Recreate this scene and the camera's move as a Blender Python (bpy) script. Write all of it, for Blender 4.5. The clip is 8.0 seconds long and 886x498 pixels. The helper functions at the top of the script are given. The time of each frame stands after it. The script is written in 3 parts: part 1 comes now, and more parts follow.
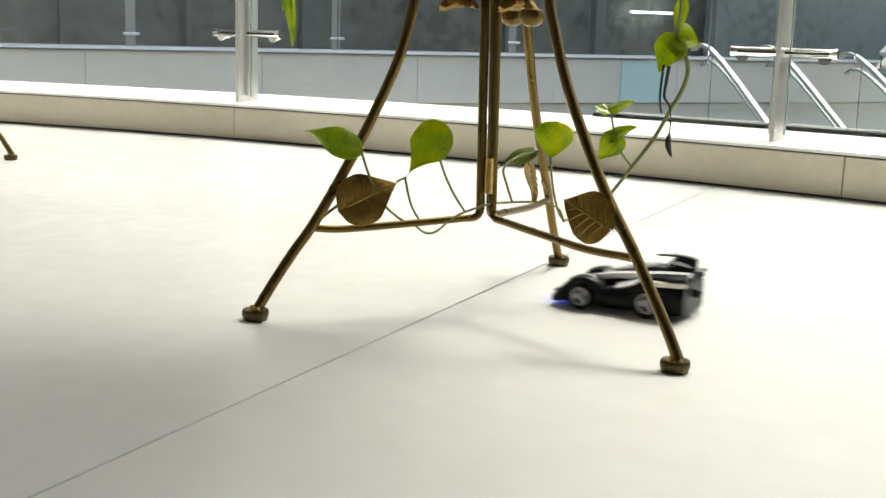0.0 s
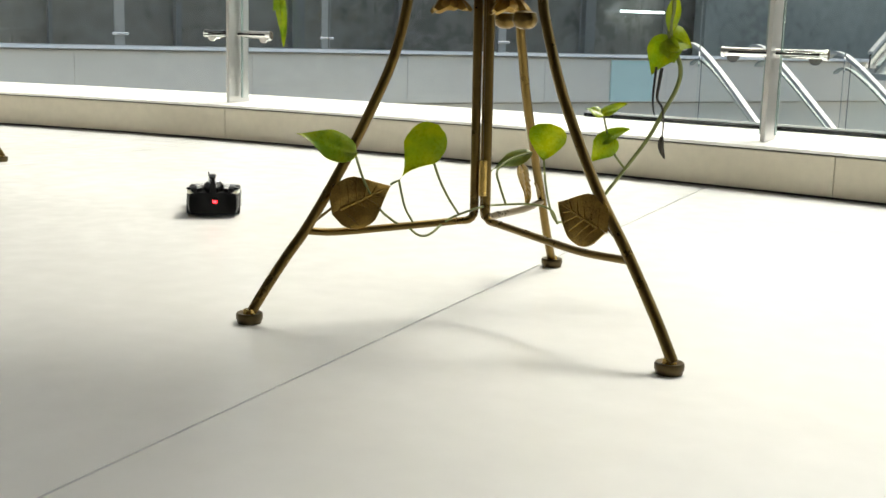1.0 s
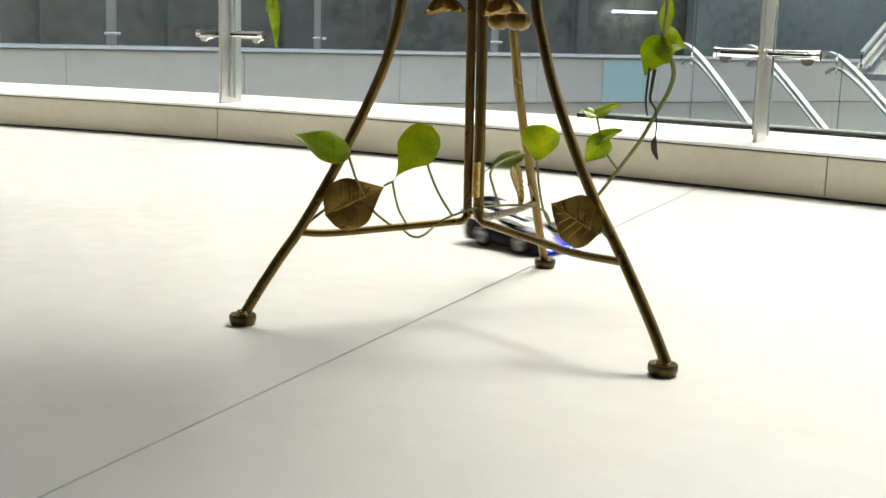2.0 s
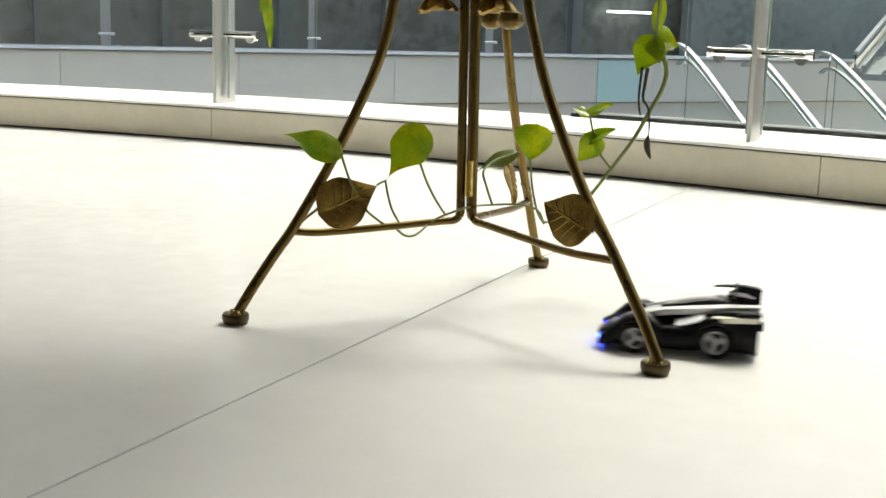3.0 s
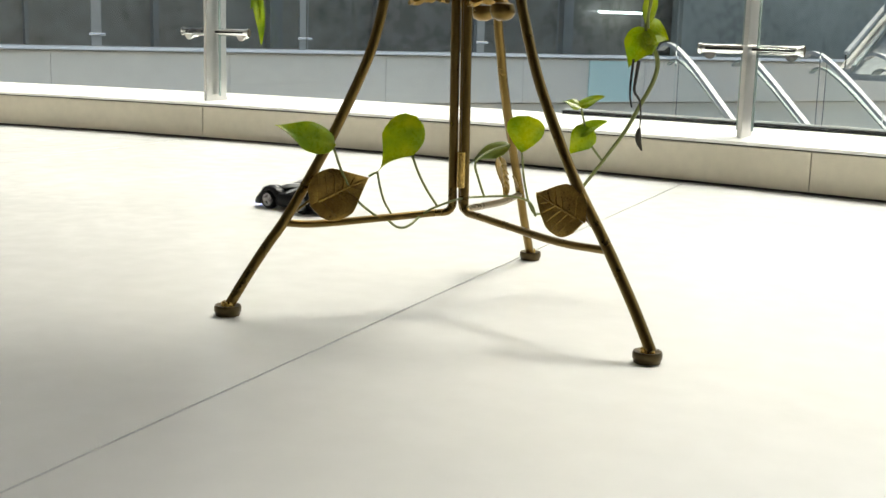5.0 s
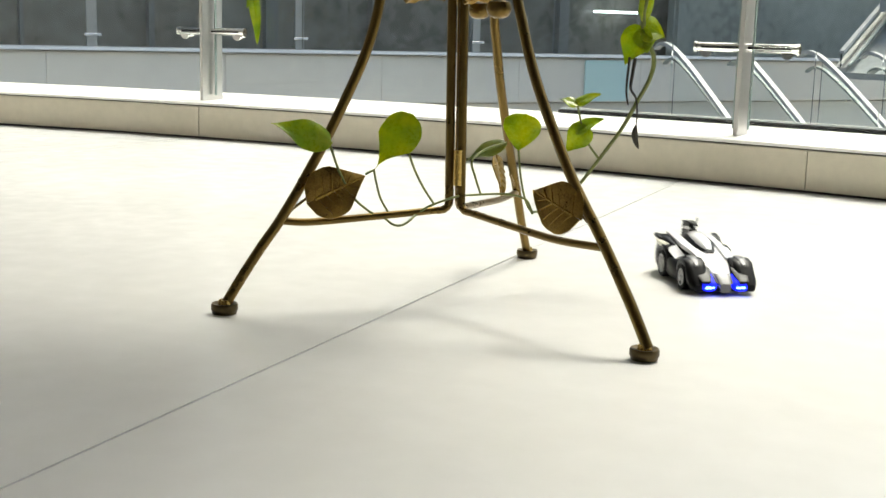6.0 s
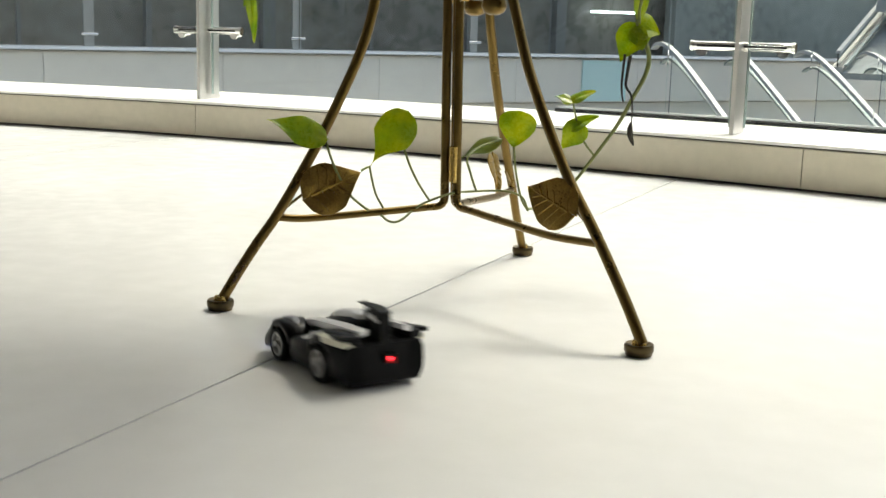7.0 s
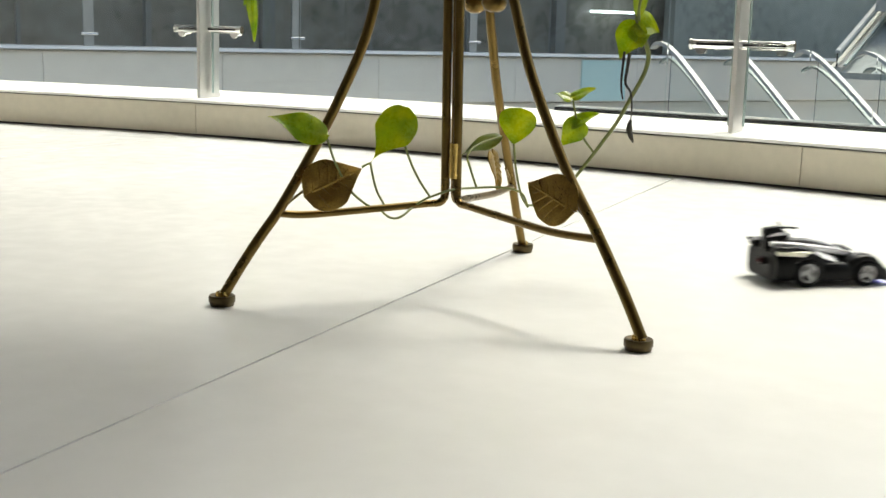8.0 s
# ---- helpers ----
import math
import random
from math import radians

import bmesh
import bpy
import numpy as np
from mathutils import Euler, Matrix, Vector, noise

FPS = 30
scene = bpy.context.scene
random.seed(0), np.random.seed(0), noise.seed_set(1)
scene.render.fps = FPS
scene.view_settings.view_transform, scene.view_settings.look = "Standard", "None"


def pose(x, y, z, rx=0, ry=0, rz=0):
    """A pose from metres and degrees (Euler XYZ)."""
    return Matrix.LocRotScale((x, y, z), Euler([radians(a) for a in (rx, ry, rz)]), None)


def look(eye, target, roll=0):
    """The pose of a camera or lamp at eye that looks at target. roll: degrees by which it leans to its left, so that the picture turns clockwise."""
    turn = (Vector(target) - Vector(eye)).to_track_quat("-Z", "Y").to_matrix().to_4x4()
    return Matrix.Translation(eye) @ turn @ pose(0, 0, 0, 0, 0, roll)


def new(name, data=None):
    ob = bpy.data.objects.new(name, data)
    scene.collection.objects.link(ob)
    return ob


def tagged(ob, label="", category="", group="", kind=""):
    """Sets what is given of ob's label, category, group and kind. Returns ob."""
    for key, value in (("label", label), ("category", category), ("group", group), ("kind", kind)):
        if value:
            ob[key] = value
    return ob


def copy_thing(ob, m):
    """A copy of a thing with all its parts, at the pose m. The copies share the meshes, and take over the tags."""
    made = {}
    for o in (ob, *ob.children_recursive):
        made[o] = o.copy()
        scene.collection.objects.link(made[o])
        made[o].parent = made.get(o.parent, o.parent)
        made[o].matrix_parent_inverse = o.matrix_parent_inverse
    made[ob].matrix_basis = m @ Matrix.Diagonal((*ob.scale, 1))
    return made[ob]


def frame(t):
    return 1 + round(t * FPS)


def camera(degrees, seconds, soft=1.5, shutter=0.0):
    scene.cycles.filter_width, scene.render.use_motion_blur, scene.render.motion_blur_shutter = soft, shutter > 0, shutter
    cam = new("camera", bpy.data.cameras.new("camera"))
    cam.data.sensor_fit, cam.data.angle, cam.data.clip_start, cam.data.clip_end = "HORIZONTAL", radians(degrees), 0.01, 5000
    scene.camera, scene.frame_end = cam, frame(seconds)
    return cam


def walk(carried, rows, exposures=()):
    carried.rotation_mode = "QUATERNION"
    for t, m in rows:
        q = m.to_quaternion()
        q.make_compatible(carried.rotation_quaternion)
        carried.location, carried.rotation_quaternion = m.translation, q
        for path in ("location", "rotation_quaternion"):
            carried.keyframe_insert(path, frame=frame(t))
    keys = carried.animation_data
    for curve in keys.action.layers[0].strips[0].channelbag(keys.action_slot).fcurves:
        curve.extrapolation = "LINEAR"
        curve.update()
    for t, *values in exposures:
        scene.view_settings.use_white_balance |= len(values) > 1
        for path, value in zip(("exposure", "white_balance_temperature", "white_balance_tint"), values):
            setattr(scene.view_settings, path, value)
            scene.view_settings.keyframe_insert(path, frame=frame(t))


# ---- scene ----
FOV = 40.86
cam = camera(FOV, 8.0, soft=1.5, shutter=0.32)

# seconds, place in metres, turn, tilt and lean in degrees
PATH = [
    (0.0, -0.0091, -1.1414, 0.2766, 2.529, -10.539, 1.693),
    (0.5, -0.0137, -1.1404, 0.2769, 2.167, -10.534, 1.734),
    (1.0, -0.0130, -1.1416, 0.2799, 2.038, -10.570, 1.651),
    (1.5, -0.0147, -1.1413, 0.2815, 1.837, -10.575, 1.679),
    (3.0, -0.0119, -1.1411, 0.2799, 1.431, -10.540, 1.635),
    (3.5, -0.0131, -1.1434, 0.2805, 1.301, -10.557, 1.653),
    (4.0, -0.0130, -1.1442, 0.2780, 1.202, -10.530, 1.560),
    (4.5, -0.0118, -1.1441, 0.2732, 1.137, -10.464, 1.606),
    (6.0, -0.0125, -1.1443, 0.2685, 0.839, -10.457, 1.520),
    (6.5, -0.0082, -1.1457, 0.2664, 0.831, -10.440, 1.510),
    (7.0, -0.0104, -1.1477, 0.2653, 0.714, -10.438, 1.550),
    (7.5, -0.0106, -1.1490, 0.2634, 0.700, -10.429, 1.545),
    (8.0, -0.0113, -1.1539, 0.2625, 0.684, -10.434, 1.550),
]
EXPOSURE, KELVIN, TINT = 0.73, 6520, 1
walk(cam, [(t, pose(x, y, z, 90 + tilt, 0, turn) @ pose(0, 0, 0, 0, 0, lean))
           for t, x, y, z, turn, tilt, lean in PATH],
     [(0.0, EXPOSURE, KELVIN, TINT), (8.0, EXPOSURE, KELVIN, TINT)])

# ---- daylight through the roof of the atrium ----
SUN_UP, SUN_FROM = radians(62), radians(34)     # elevation; clockwise from +y
world = bpy.data.worlds.new("sky")
scene.world = world
world.use_nodes = True
wn = world.node_tree
sky = wn.nodes.new("ShaderNodeTexSky")
sky.sky_type, sky.sun_disc = "NISHITA", False
sky.sun_elevation, sky.sun_rotation = SUN_UP, SUN_FROM
sky.air_density, sky.dust_density, sky.ozone_density = 1.0, 6.0, 0.3
wn.nodes["Background"].inputs["Strength"].default_value = 0.15
wn.links.new(sky.outputs[0], wn.nodes["Background"].inputs["Color"])
sun = new("sun", bpy.data.lights.new("sun", "SUN"))
sun.data.energy, sun.data.angle, sun.data.color = 2.3, radians(22), (1.0, 0.97, 0.93)
sun.matrix_world = look((3 * math.sin(SUN_FROM), 3 * math.cos(SUN_FROM), 3 * math.tan(SUN_UP)), (0, 0, 0))


# ---- materials ----
def material(name, base, rough=0.5, metal=0.0, spread=0.06, scale=40.0, bump=0.0, bump_scale=300.0, coat=0.0, spec=0.5):
    """A surface whose colour and gloss vary at two scales."""
    m = bpy.data.materials.new(name)
    m.use_nodes = True
    nt = m.node_tree
    b = nt.nodes["Principled BSDF"]
    b.inputs["Metallic"].default_value = metal
    b.inputs["Coat Weight"].default_value = coat
    b.inputs["Coat Roughness"].default_value = 0.08
    b.inputs["Specular IOR Level"].default_value = spec
    co = nt.nodes.new("ShaderNodeTexCoord")
    big, small = nt.nodes.new("ShaderNodeTexNoise"), nt.nodes.new("ShaderNodeTexNoise")
    big.inputs["Scale"].default_value, small.inputs["Scale"].default_value = scale, scale * 9
    big.inputs["Detail"].default_value, small.inputs["Detail"].default_value = 4, 3
    add = nt.nodes.new("ShaderNodeMath")
    add.operation = "ADD"
    ramp = nt.nodes.new("ShaderNodeMapRange")
    ramp.inputs["From Min"].default_value, ramp.inputs["From Max"].default_value = 0.7, 1.3
    mix = nt.nodes.new("ShaderNodeMix")
    mix.data_type = "RGBA"
    mix.inputs[6].default_value = (*[c * (1 - spread) for c in base], 1)
    mix.inputs[7].default_value = (*[min(1, c * (1 + spread)) for c in base], 1)
    for n in (big, small):
        nt.links.new(co.outputs["Object"], n.inputs["Vector"])
    nt.links.new(big.outputs[0], add.inputs[0])
    nt.links.new(small.outputs[0], add.inputs[1])
    nt.links.new(add.outputs[0], ramp.inputs[0])
    nt.links.new(ramp.outputs[0], mix.inputs[0])
    nt.links.new(mix.outputs[2], b.inputs["Base Color"])
    rr = nt.nodes.new("ShaderNodeMapRange")
    rr.inputs["To Min"].default_value, rr.inputs["To Max"].default_value = max(0.02, rough * 0.8), min(1, rough * 1.25)
    nt.links.new(ramp.outputs[0], rr.inputs[0])
    nt.links.new(rr.outputs[0], b.inputs["Roughness"])
    if bump:
        bn, bt = nt.nodes.new("ShaderNodeBump"), nt.nodes.new("ShaderNodeTexNoise")
        bt.inputs["Scale"].default_value = bump_scale
        nt.links.new(co.outputs["Object"], bt.inputs["Vector"])
        bn.inputs["Strength"].default_value, bn.inputs["Distance"].default_value = bump, 0.002
        nt.links.new(bt.outputs[0], bn.inputs["Height"])
        nt.links.new(bn.outputs[0], b.inputs["Normal"])
    return m


def glowing(name, colour, strength):
    m = bpy.data.materials.new(name)
    m.use_nodes = True
    b = m.node_tree.nodes["Principled BSDF"]
    b.inputs["Base Color"].default_value = (*colour, 1)
    b.inputs["Emission Color"].default_value = (*colour, 1)
    b.inputs["Emission Strength"].default_value = strength
    return m


def clear_glass(name, tint):
    m = bpy.data.materials.new(name)
    m.use_nodes = True
    b = m.node_tree.nodes["Principled BSDF"]
    b.inputs["Base Color"].default_value = (*tint, 1)
    b.inputs["Transmission Weight"].default_value = 1.0
    b.inputs["Roughness"].default_value = 0.0
    b.inputs["IOR"].default_value = 1.45
    return m


def leaf_material(name, dark, light, rough):
    """Leaf skin that lets light through, with yellower patches."""
    m = material(name, dark, rough, spread=0.35, scale=38, bump=0.12, bump_scale=160)
    nt = m.node_tree
    b = nt.nodes["Principled BSDF"]
    t = nt.nodes.new("ShaderNodeBsdfTranslucent")
    co, patch = nt.nodes.new("ShaderNodeTexCoord"), nt.nodes.new("ShaderNodeTexNoise")
    patch.inputs["Scale"].default_value, patch.inputs["Detail"].default_value = 45, 4
    tone = nt.nodes.new("ShaderNodeMix")
    tone.data_type = "RGBA"
    tone.inputs[6].default_value = (light[0] * 0.55, light[1] * 0.72, light[2] * 1.2, 1)
    tone.inputs[7].default_value = (light[0] * 1.25, light[1] * 1.12, light[2], 1)
    nt.links.new(co.outputs["Object"], patch.inputs["Vector"])
    spanned = nt.nodes.new("ShaderNodeMapRange")
    spanned.inputs["From Min"].default_value, spanned.inputs["From Max"].default_value = 0.35, 0.65
    nt.links.new(patch.outputs[0], spanned.inputs[0])
    nt.links.new(spanned.outputs[0], tone.inputs[0])
    nt.links.new(tone.outputs[2], t.inputs["Color"])
    mx = nt.nodes.new("ShaderNodeMixShader")
    mx.inputs[0].default_value = 0.5
    nt.links.new(b.outputs[0], mx.inputs[1])
    nt.links.new(t.outputs[0], mx.inputs[2])
    nt.links.new(mx.outputs[0], nt.nodes["Material Output"].inputs["Surface"])
    return m


M_TILE = material("polished_tile", (0.775, 0.77, 0.748), 0.19, spread=0.025, scale=3, coat=0.0)
M_GROUT = material("grout", (0.05, 0.045, 0.04), 0.9, scale=80)
M_HINGE = material("polished_brass", (0.50, 0.34, 0.10), 0.25, 1.0, spread=0.1, scale=60)
M_CAP = material("dull_brass", (0.085, 0.062, 0.028), 0.4, 0.9, spread=0.15, scale=60)
M_HANDRAIL = material("handrail_rubber", (0.50, 0.50, 0.49), 0.5, spread=0.14, scale=6)
M_SHEEN = material("glass_sheen", (0.36, 0.40, 0.37), 0.5, spread=0.25, scale=5)
M_LEDGE = material("ledge_stone", (0.84, 0.82, 0.78), 0.35, spread=0.03, scale=8)
M_KERB = material("kerb_stone", (0.63, 0.57, 0.455), 0.45, spread=0.05, scale=6, bump=0.1)
M_SHADOWGAP = material("joint_and_gap_shade", (0.10, 0.09, 0.08), 0.9, scale=50)
M_STEEL = material("brushed_steel", (0.58, 0.57, 0.55), 0.42, 1.0, spread=0.05, scale=30, bump=0.1)
M_CHROME = material("chrome", (0.78, 0.77, 0.75), 0.14, 1.0, spread=0.04, scale=60)
M_GLASS = clear_glass("rail_glass", (0.94, 0.98, 0.97))
M_GLASS_EDGE = material("glass_edge", (0.26, 0.33, 0.31), 0.2, spread=0.1, scale=5)
M_BRASS = material("aged_brass", (0.150, 0.100, 0.032), 0.30, 1.0, spread=0.10, scale=14)
M_GOLDLEAF = material("antique_gold", (0.27, 0.17, 0.04), 0.34, 0.9, spread=0.35, scale=70, bump=0.25, bump_scale=500)
M_LEAF = leaf_material("leaf_skin", (0.20, 0.27, 0.015), (0.62, 0.70, 0.04), 0.28)
M_LEAF_DARK = leaf_material("dull_leaf_skin", (0.15, 0.19, 0.05), (0.34, 0.38, 0.10), 0.4)
M_STEM = material("stem_skin", (0.17, 0.19, 0.05), 0.5, spread=0.2, scale=150)
M_DRY = material("dry_stem", (0.035, 0.03, 0.02), 0.8, spread=0.3, scale=200)
M_POT = material("glazed_pot", (0.55, 0.52, 0.46), 0.3, spread=0.05, scale=20)
M_SOIL = material("soil", (0.05, 0.035, 0.025), 0.95, spread=0.4, scale=90, bump=0.6)
M_FASCIA = material("fascia_panel", (0.95, 0.88, 0.76), 0.5, spread=0.06, scale=1.5)
M_FAR_DARK = material("far_shopfront", (0.30, 0.275, 0.235), 0.3, spread=0.3, scale=0.8)
M_FAR_LIGHT = material("far_column", (0.29, 0.285, 0.27), 0.5, spread=0.1, scale=2)
M_HAZE = material("pale_haze", (0.46, 0.47, 0.43), 0.3, spread=0.2, scale=1.2)
M_TEAL = material("teal_panel", (0.72, 0.95, 0.90), 0.4, spread=0.05, scale=3)
M_WHITE_TRIM = material("white_trim", (0.90, 0.90, 0.89), 0.3, spread=0.03, scale=4)
M_WALL = material("plaster", (0.42, 0.40, 0.37), 0.8, spread=0.04, scale=2, bump=0.1)
M_LOWER = material("hall_floor", (0.32, 0.32, 0.32), 0.3, spread=0.1, scale=1)
M_TRUSS = material("truss_cladding", (0.36, 0.38, 0.36), 0.5, spread=0.2, scale=2)
M_STEP = material("step_metal", (0.45, 0.46, 0.47), 0.4, 0.6, spread=0.1, scale=10)
M_BLACK = material("black_plastic", (0.004, 0.004, 0.0045), 0.36, spread=0.3, scale=60, spec=0.14)
M_RIM = material("rim_plastic", (0.42, 0.42, 0.43), 0.35, spread=0.1, scale=80)
M_RUBBER = material("tyre_rubber", (0.008, 0.008, 0.009), 0.7, spread=0.2, scale=90, spec=0.15)
M_WHITE = material("white_plastic", (0.80, 0.80, 0.82), 0.22, spread=0.03, scale=50, coat=0.4)
M_GREY = material("grey_plastic", (0.16, 0.16, 0.17), 0.35, spread=0.1, scale=70)
M_CREAM = material("cream_plastic", (0.80, 0.78, 0.64), 0.3, spread=0.04, scale=60)
M_BLUE = glowing("blue_led", (0.10, 0.22, 1.0), 11)
M_BLUE_HALO = glowing("blue_halo", (0.004, 0.010, 1.0), 1.3)
M_RED = glowing("red_led", (1.0, 0.02, 0.03), 8)
M_TUBE = glowing("light_tube", (0.9, 0.95, 1.0), 4)


# ---- mesh helpers ----
def part(name, bm, mat, parent=None, label="", smooth=True, at=None):
    """Links a bmesh as one mesh object, under a thing or a part."""
    bmesh.ops.recalc_face_normals(bm, faces=bm.faces)
    me = bpy.data.meshes.new(name)
    bm.to_mesh(me)
    bm.free()
    me.materials.append(mat)
    ob = new(name, me)
    if smooth:
        for p in me.polygons:
            p.use_smooth = True
        me.set_sharp_from_angle(angle=radians(42))
    if parent is not None:
        ob.parent = parent
    if at is not None:
        ob.matrix_basis = at
    return tagged(ob, label)


def block(size, at=Matrix(), bevel=0.0, bm=None, seg=2):
    bm = bm or bmesh.new()
    made = bmesh.ops.create_cube(bm, size=1.0, matrix=at @ Matrix.Diagonal((*size, 1)))
    if bevel:
        edges = {e for v in made["verts"] for e in v.link_edges}
        bmesh.ops.bevel(bm, geom=list(edges), offset=bevel, segments=seg, affect="EDGES")
    return bm


def spline(points, steps=8):
    """A smooth line through a few points."""
    p = [Vector(q) for q in points]
    p = [2 * p[0] - p[1]] + p + [2 * p[-1] - p[-2]]
    out = []
    for i in range(1, len(p) - 2):
        a, b, c, d = p[i - 1:i + 3]
        for k in range(steps):
            t = k / steps
            out.append(0.5 * (2 * b + (c - a) * t + (2 * a - 5 * b + 4 * c - d) * t * t + (3 * b - a - 3 * c + d) * t ** 3))
    return out + [p[-2]]


def tube(line, radius, sides=12, bm=None):
    """A round rod along a line; radius is a number or a function of 0..1."""
    bm = bm or bmesh.new()
    line = [Vector(q) for q in line]
    rings, side = [], None
    for i, q in enumerate(line):
        d = (line[min(i + 1, len(line) - 1)] - line[max(i - 1, 0)]).normalized()
        if side is None:
            side = d.orthogonal().normalized()
        side = (side - d * side.dot(d)).normalized()
        up = d.cross(side)
        r = radius(i / (len(line) - 1)) if callable(radius) else radius
        rings.append([bm.verts.new(q + r * (math.cos(a) * side + math.sin(a) * up))
                      for a in (2 * math.pi * k / sides for k in range(sides))])
    for a, b in zip(rings, rings[1:]):
        for k in range(sides):
            bm.faces.new((a[k], a[(k + 1) % sides], b[(k + 1) % sides], b[k]))
    bm.faces.new(rings[0])
    bm.faces.new(rings[-1])
    return bm


def turned(profile, sides=28, at=Matrix(), bm=None):
    """A body of revolution about z from (radius, height) pairs."""
    bm = bm or bmesh.new()
    rings = [[bm.verts.new(at @ Vector((r * math.cos(a), r * math.sin(a), z)))
              for a in (2 * math.pi * k / sides for k in range(sides))] for r, z in profile]
    for a, b in zip(rings, rings[1:]):
        for k in range(sides):
            bm.faces.new((a[k], a[(k + 1) % sides], b[(k + 1) % sides], b[k]))
    bm.faces.new(rings[0])
    bm.faces.new(rings[-1])
    return bm


def loft(rings, bm=None):
    """A closed skin over cross-sections with equal numbers of points."""
    bm = bm or bmesh.new()
    rows = [[bm.verts.new(q) for q in ring] for ring in rings]
    n = len(rows[0])
    for a, b in zip(rows, rows[1:]):
        for k in range(n):
            bm.faces.new((a[k], a[(k + 1) % n], b[(k + 1) % n], b[k]))
    bm.faces.new(rows[0])
    bm.faces.new(rows[-1])
    return bm


def thing(name, label, category, at=Matrix(), group=""):
    ob = new(name)
    ob.matrix_basis = at
    ob.empty_display_size = 0.05
    return tagged(ob, label, category, group)


# ---- the balcony: floor, kerb, unseen walls and ceiling ----
def kerb_y(x):
    return 1.3385 - 0.5747 * x - 0.1121 * x * x


def kerb_frame(x):
    """A point on the kerb's front line, the way along it and the way outward to the atrium."""
    along = Vector((1, -0.5747 - 0.2242 * x, 0)).normalized()
    return Vector((x, kerb_y(x), 0)), along, Vector((-along.y, along.x, 0))


def kerb_strip(x0, x1, d0, d1, z0, z1, steps=14):
    """A solid strip that follows the kerb between two offsets and two heights."""
    rings = []
    for k in range(steps + 1):
        p, along, out = kerb_frame(x0 + (x1 - x0) * k / steps)
        rings.append([p + out * d + Vector((0, 0, z)) for d, z in ((d0, z0), (d1, z0), (d1, z1), (d0, z1))])
    return loft(rings)


KERB_TOP, LEDGE_DEEP, CEILING_EDGE = 0.084, 0.405, 0.36
ROOM = (-2.2, 2.65, -4.5)             # west, east and south faces of the walls
KERB_ENDS = (-2.4, 2.85)
JOINTS = [-2.4, -1.87, -0.638, 0.594, 1.75, 2.85]

# dark core: panel joints, and shade painted into the gaps above and below
kerb = tagged(part("kerb", kerb_strip(*KERB_ENDS, 0.012, LEDGE_DEEP - 0.02, -0.3, 0.077, 40), M_SHADOWGAP),
              "low beige stone kerb under the glass balustrade", "kerb", kind="structure")
for a, b in zip(JOINTS, JOINTS[1:]):
    part("kerb_panel", kerb_strip(a + 0.0008, b - 0.0008, 0.0, 0.012, 0.005, 0.0752), M_KERB, kerb, smooth=False)
ledge = tagged(part("ledge", kerb_strip(*KERB_ENDS, -0.0005, LEDGE_DEEP, 0.0785, KERB_TOP, 50), M_LEDGE, smooth=False),
               "pale polished stone ledge on top of the kerb", "ledge", kind="structure")
part("edge_trim", kerb_strip(0.02, KERB_ENDS[1], LEDGE_DEEP - 0.028, LEDGE_DEEP - 0.012, KERB_TOP + 0.001, KERB_TOP + 0.0085, 50), M_RUBBER, ledge,
     "black rubber edging strip", smooth=False)
part("edge_bead", kerb_strip(0.02, KERB_ENDS[1], LEDGE_DEEP - 0.0115, LEDGE_DEEP - 0.002, KERB_TOP + 0.001, KERB_TOP + 0.0125, 50), M_WHITE_TRIM, ledge,
     "thin white metal bead", smooth=False)

def deck(x0, x1, y0, past, z0, z1, steps=30):
    """A plate from a straight back edge to a line that keeps to the kerb."""
    rings = []
    for k in range(steps + 1):
        x = x0 + (x1 - x0) * k / steps
        y1 = kerb_y(x) + past
        rings.append([(x, y0, z0), (x, y1, z0), (x, y1, z1), (x, y0, z1)])
    return loft(rings)


floor = tagged(part("floor", deck(ROOM[0] - 0.2, ROOM[1] + 0.2, ROOM[2] - 0.2, 0.05, -0.32, -0.012), M_GROUT, smooth=False),
               "polished cream stone floor of large slabs", "floor", kind="structure")
SEAM_A, SEAM_DIR = Vector((-0.2715, -0.4894, 0)), Vector((0.3915, 0.9202, 0))


def floor_slab():
    return block((1.1976, 2.3976, 0.0115), Matrix.Translation((0, 0, -0.00575)))


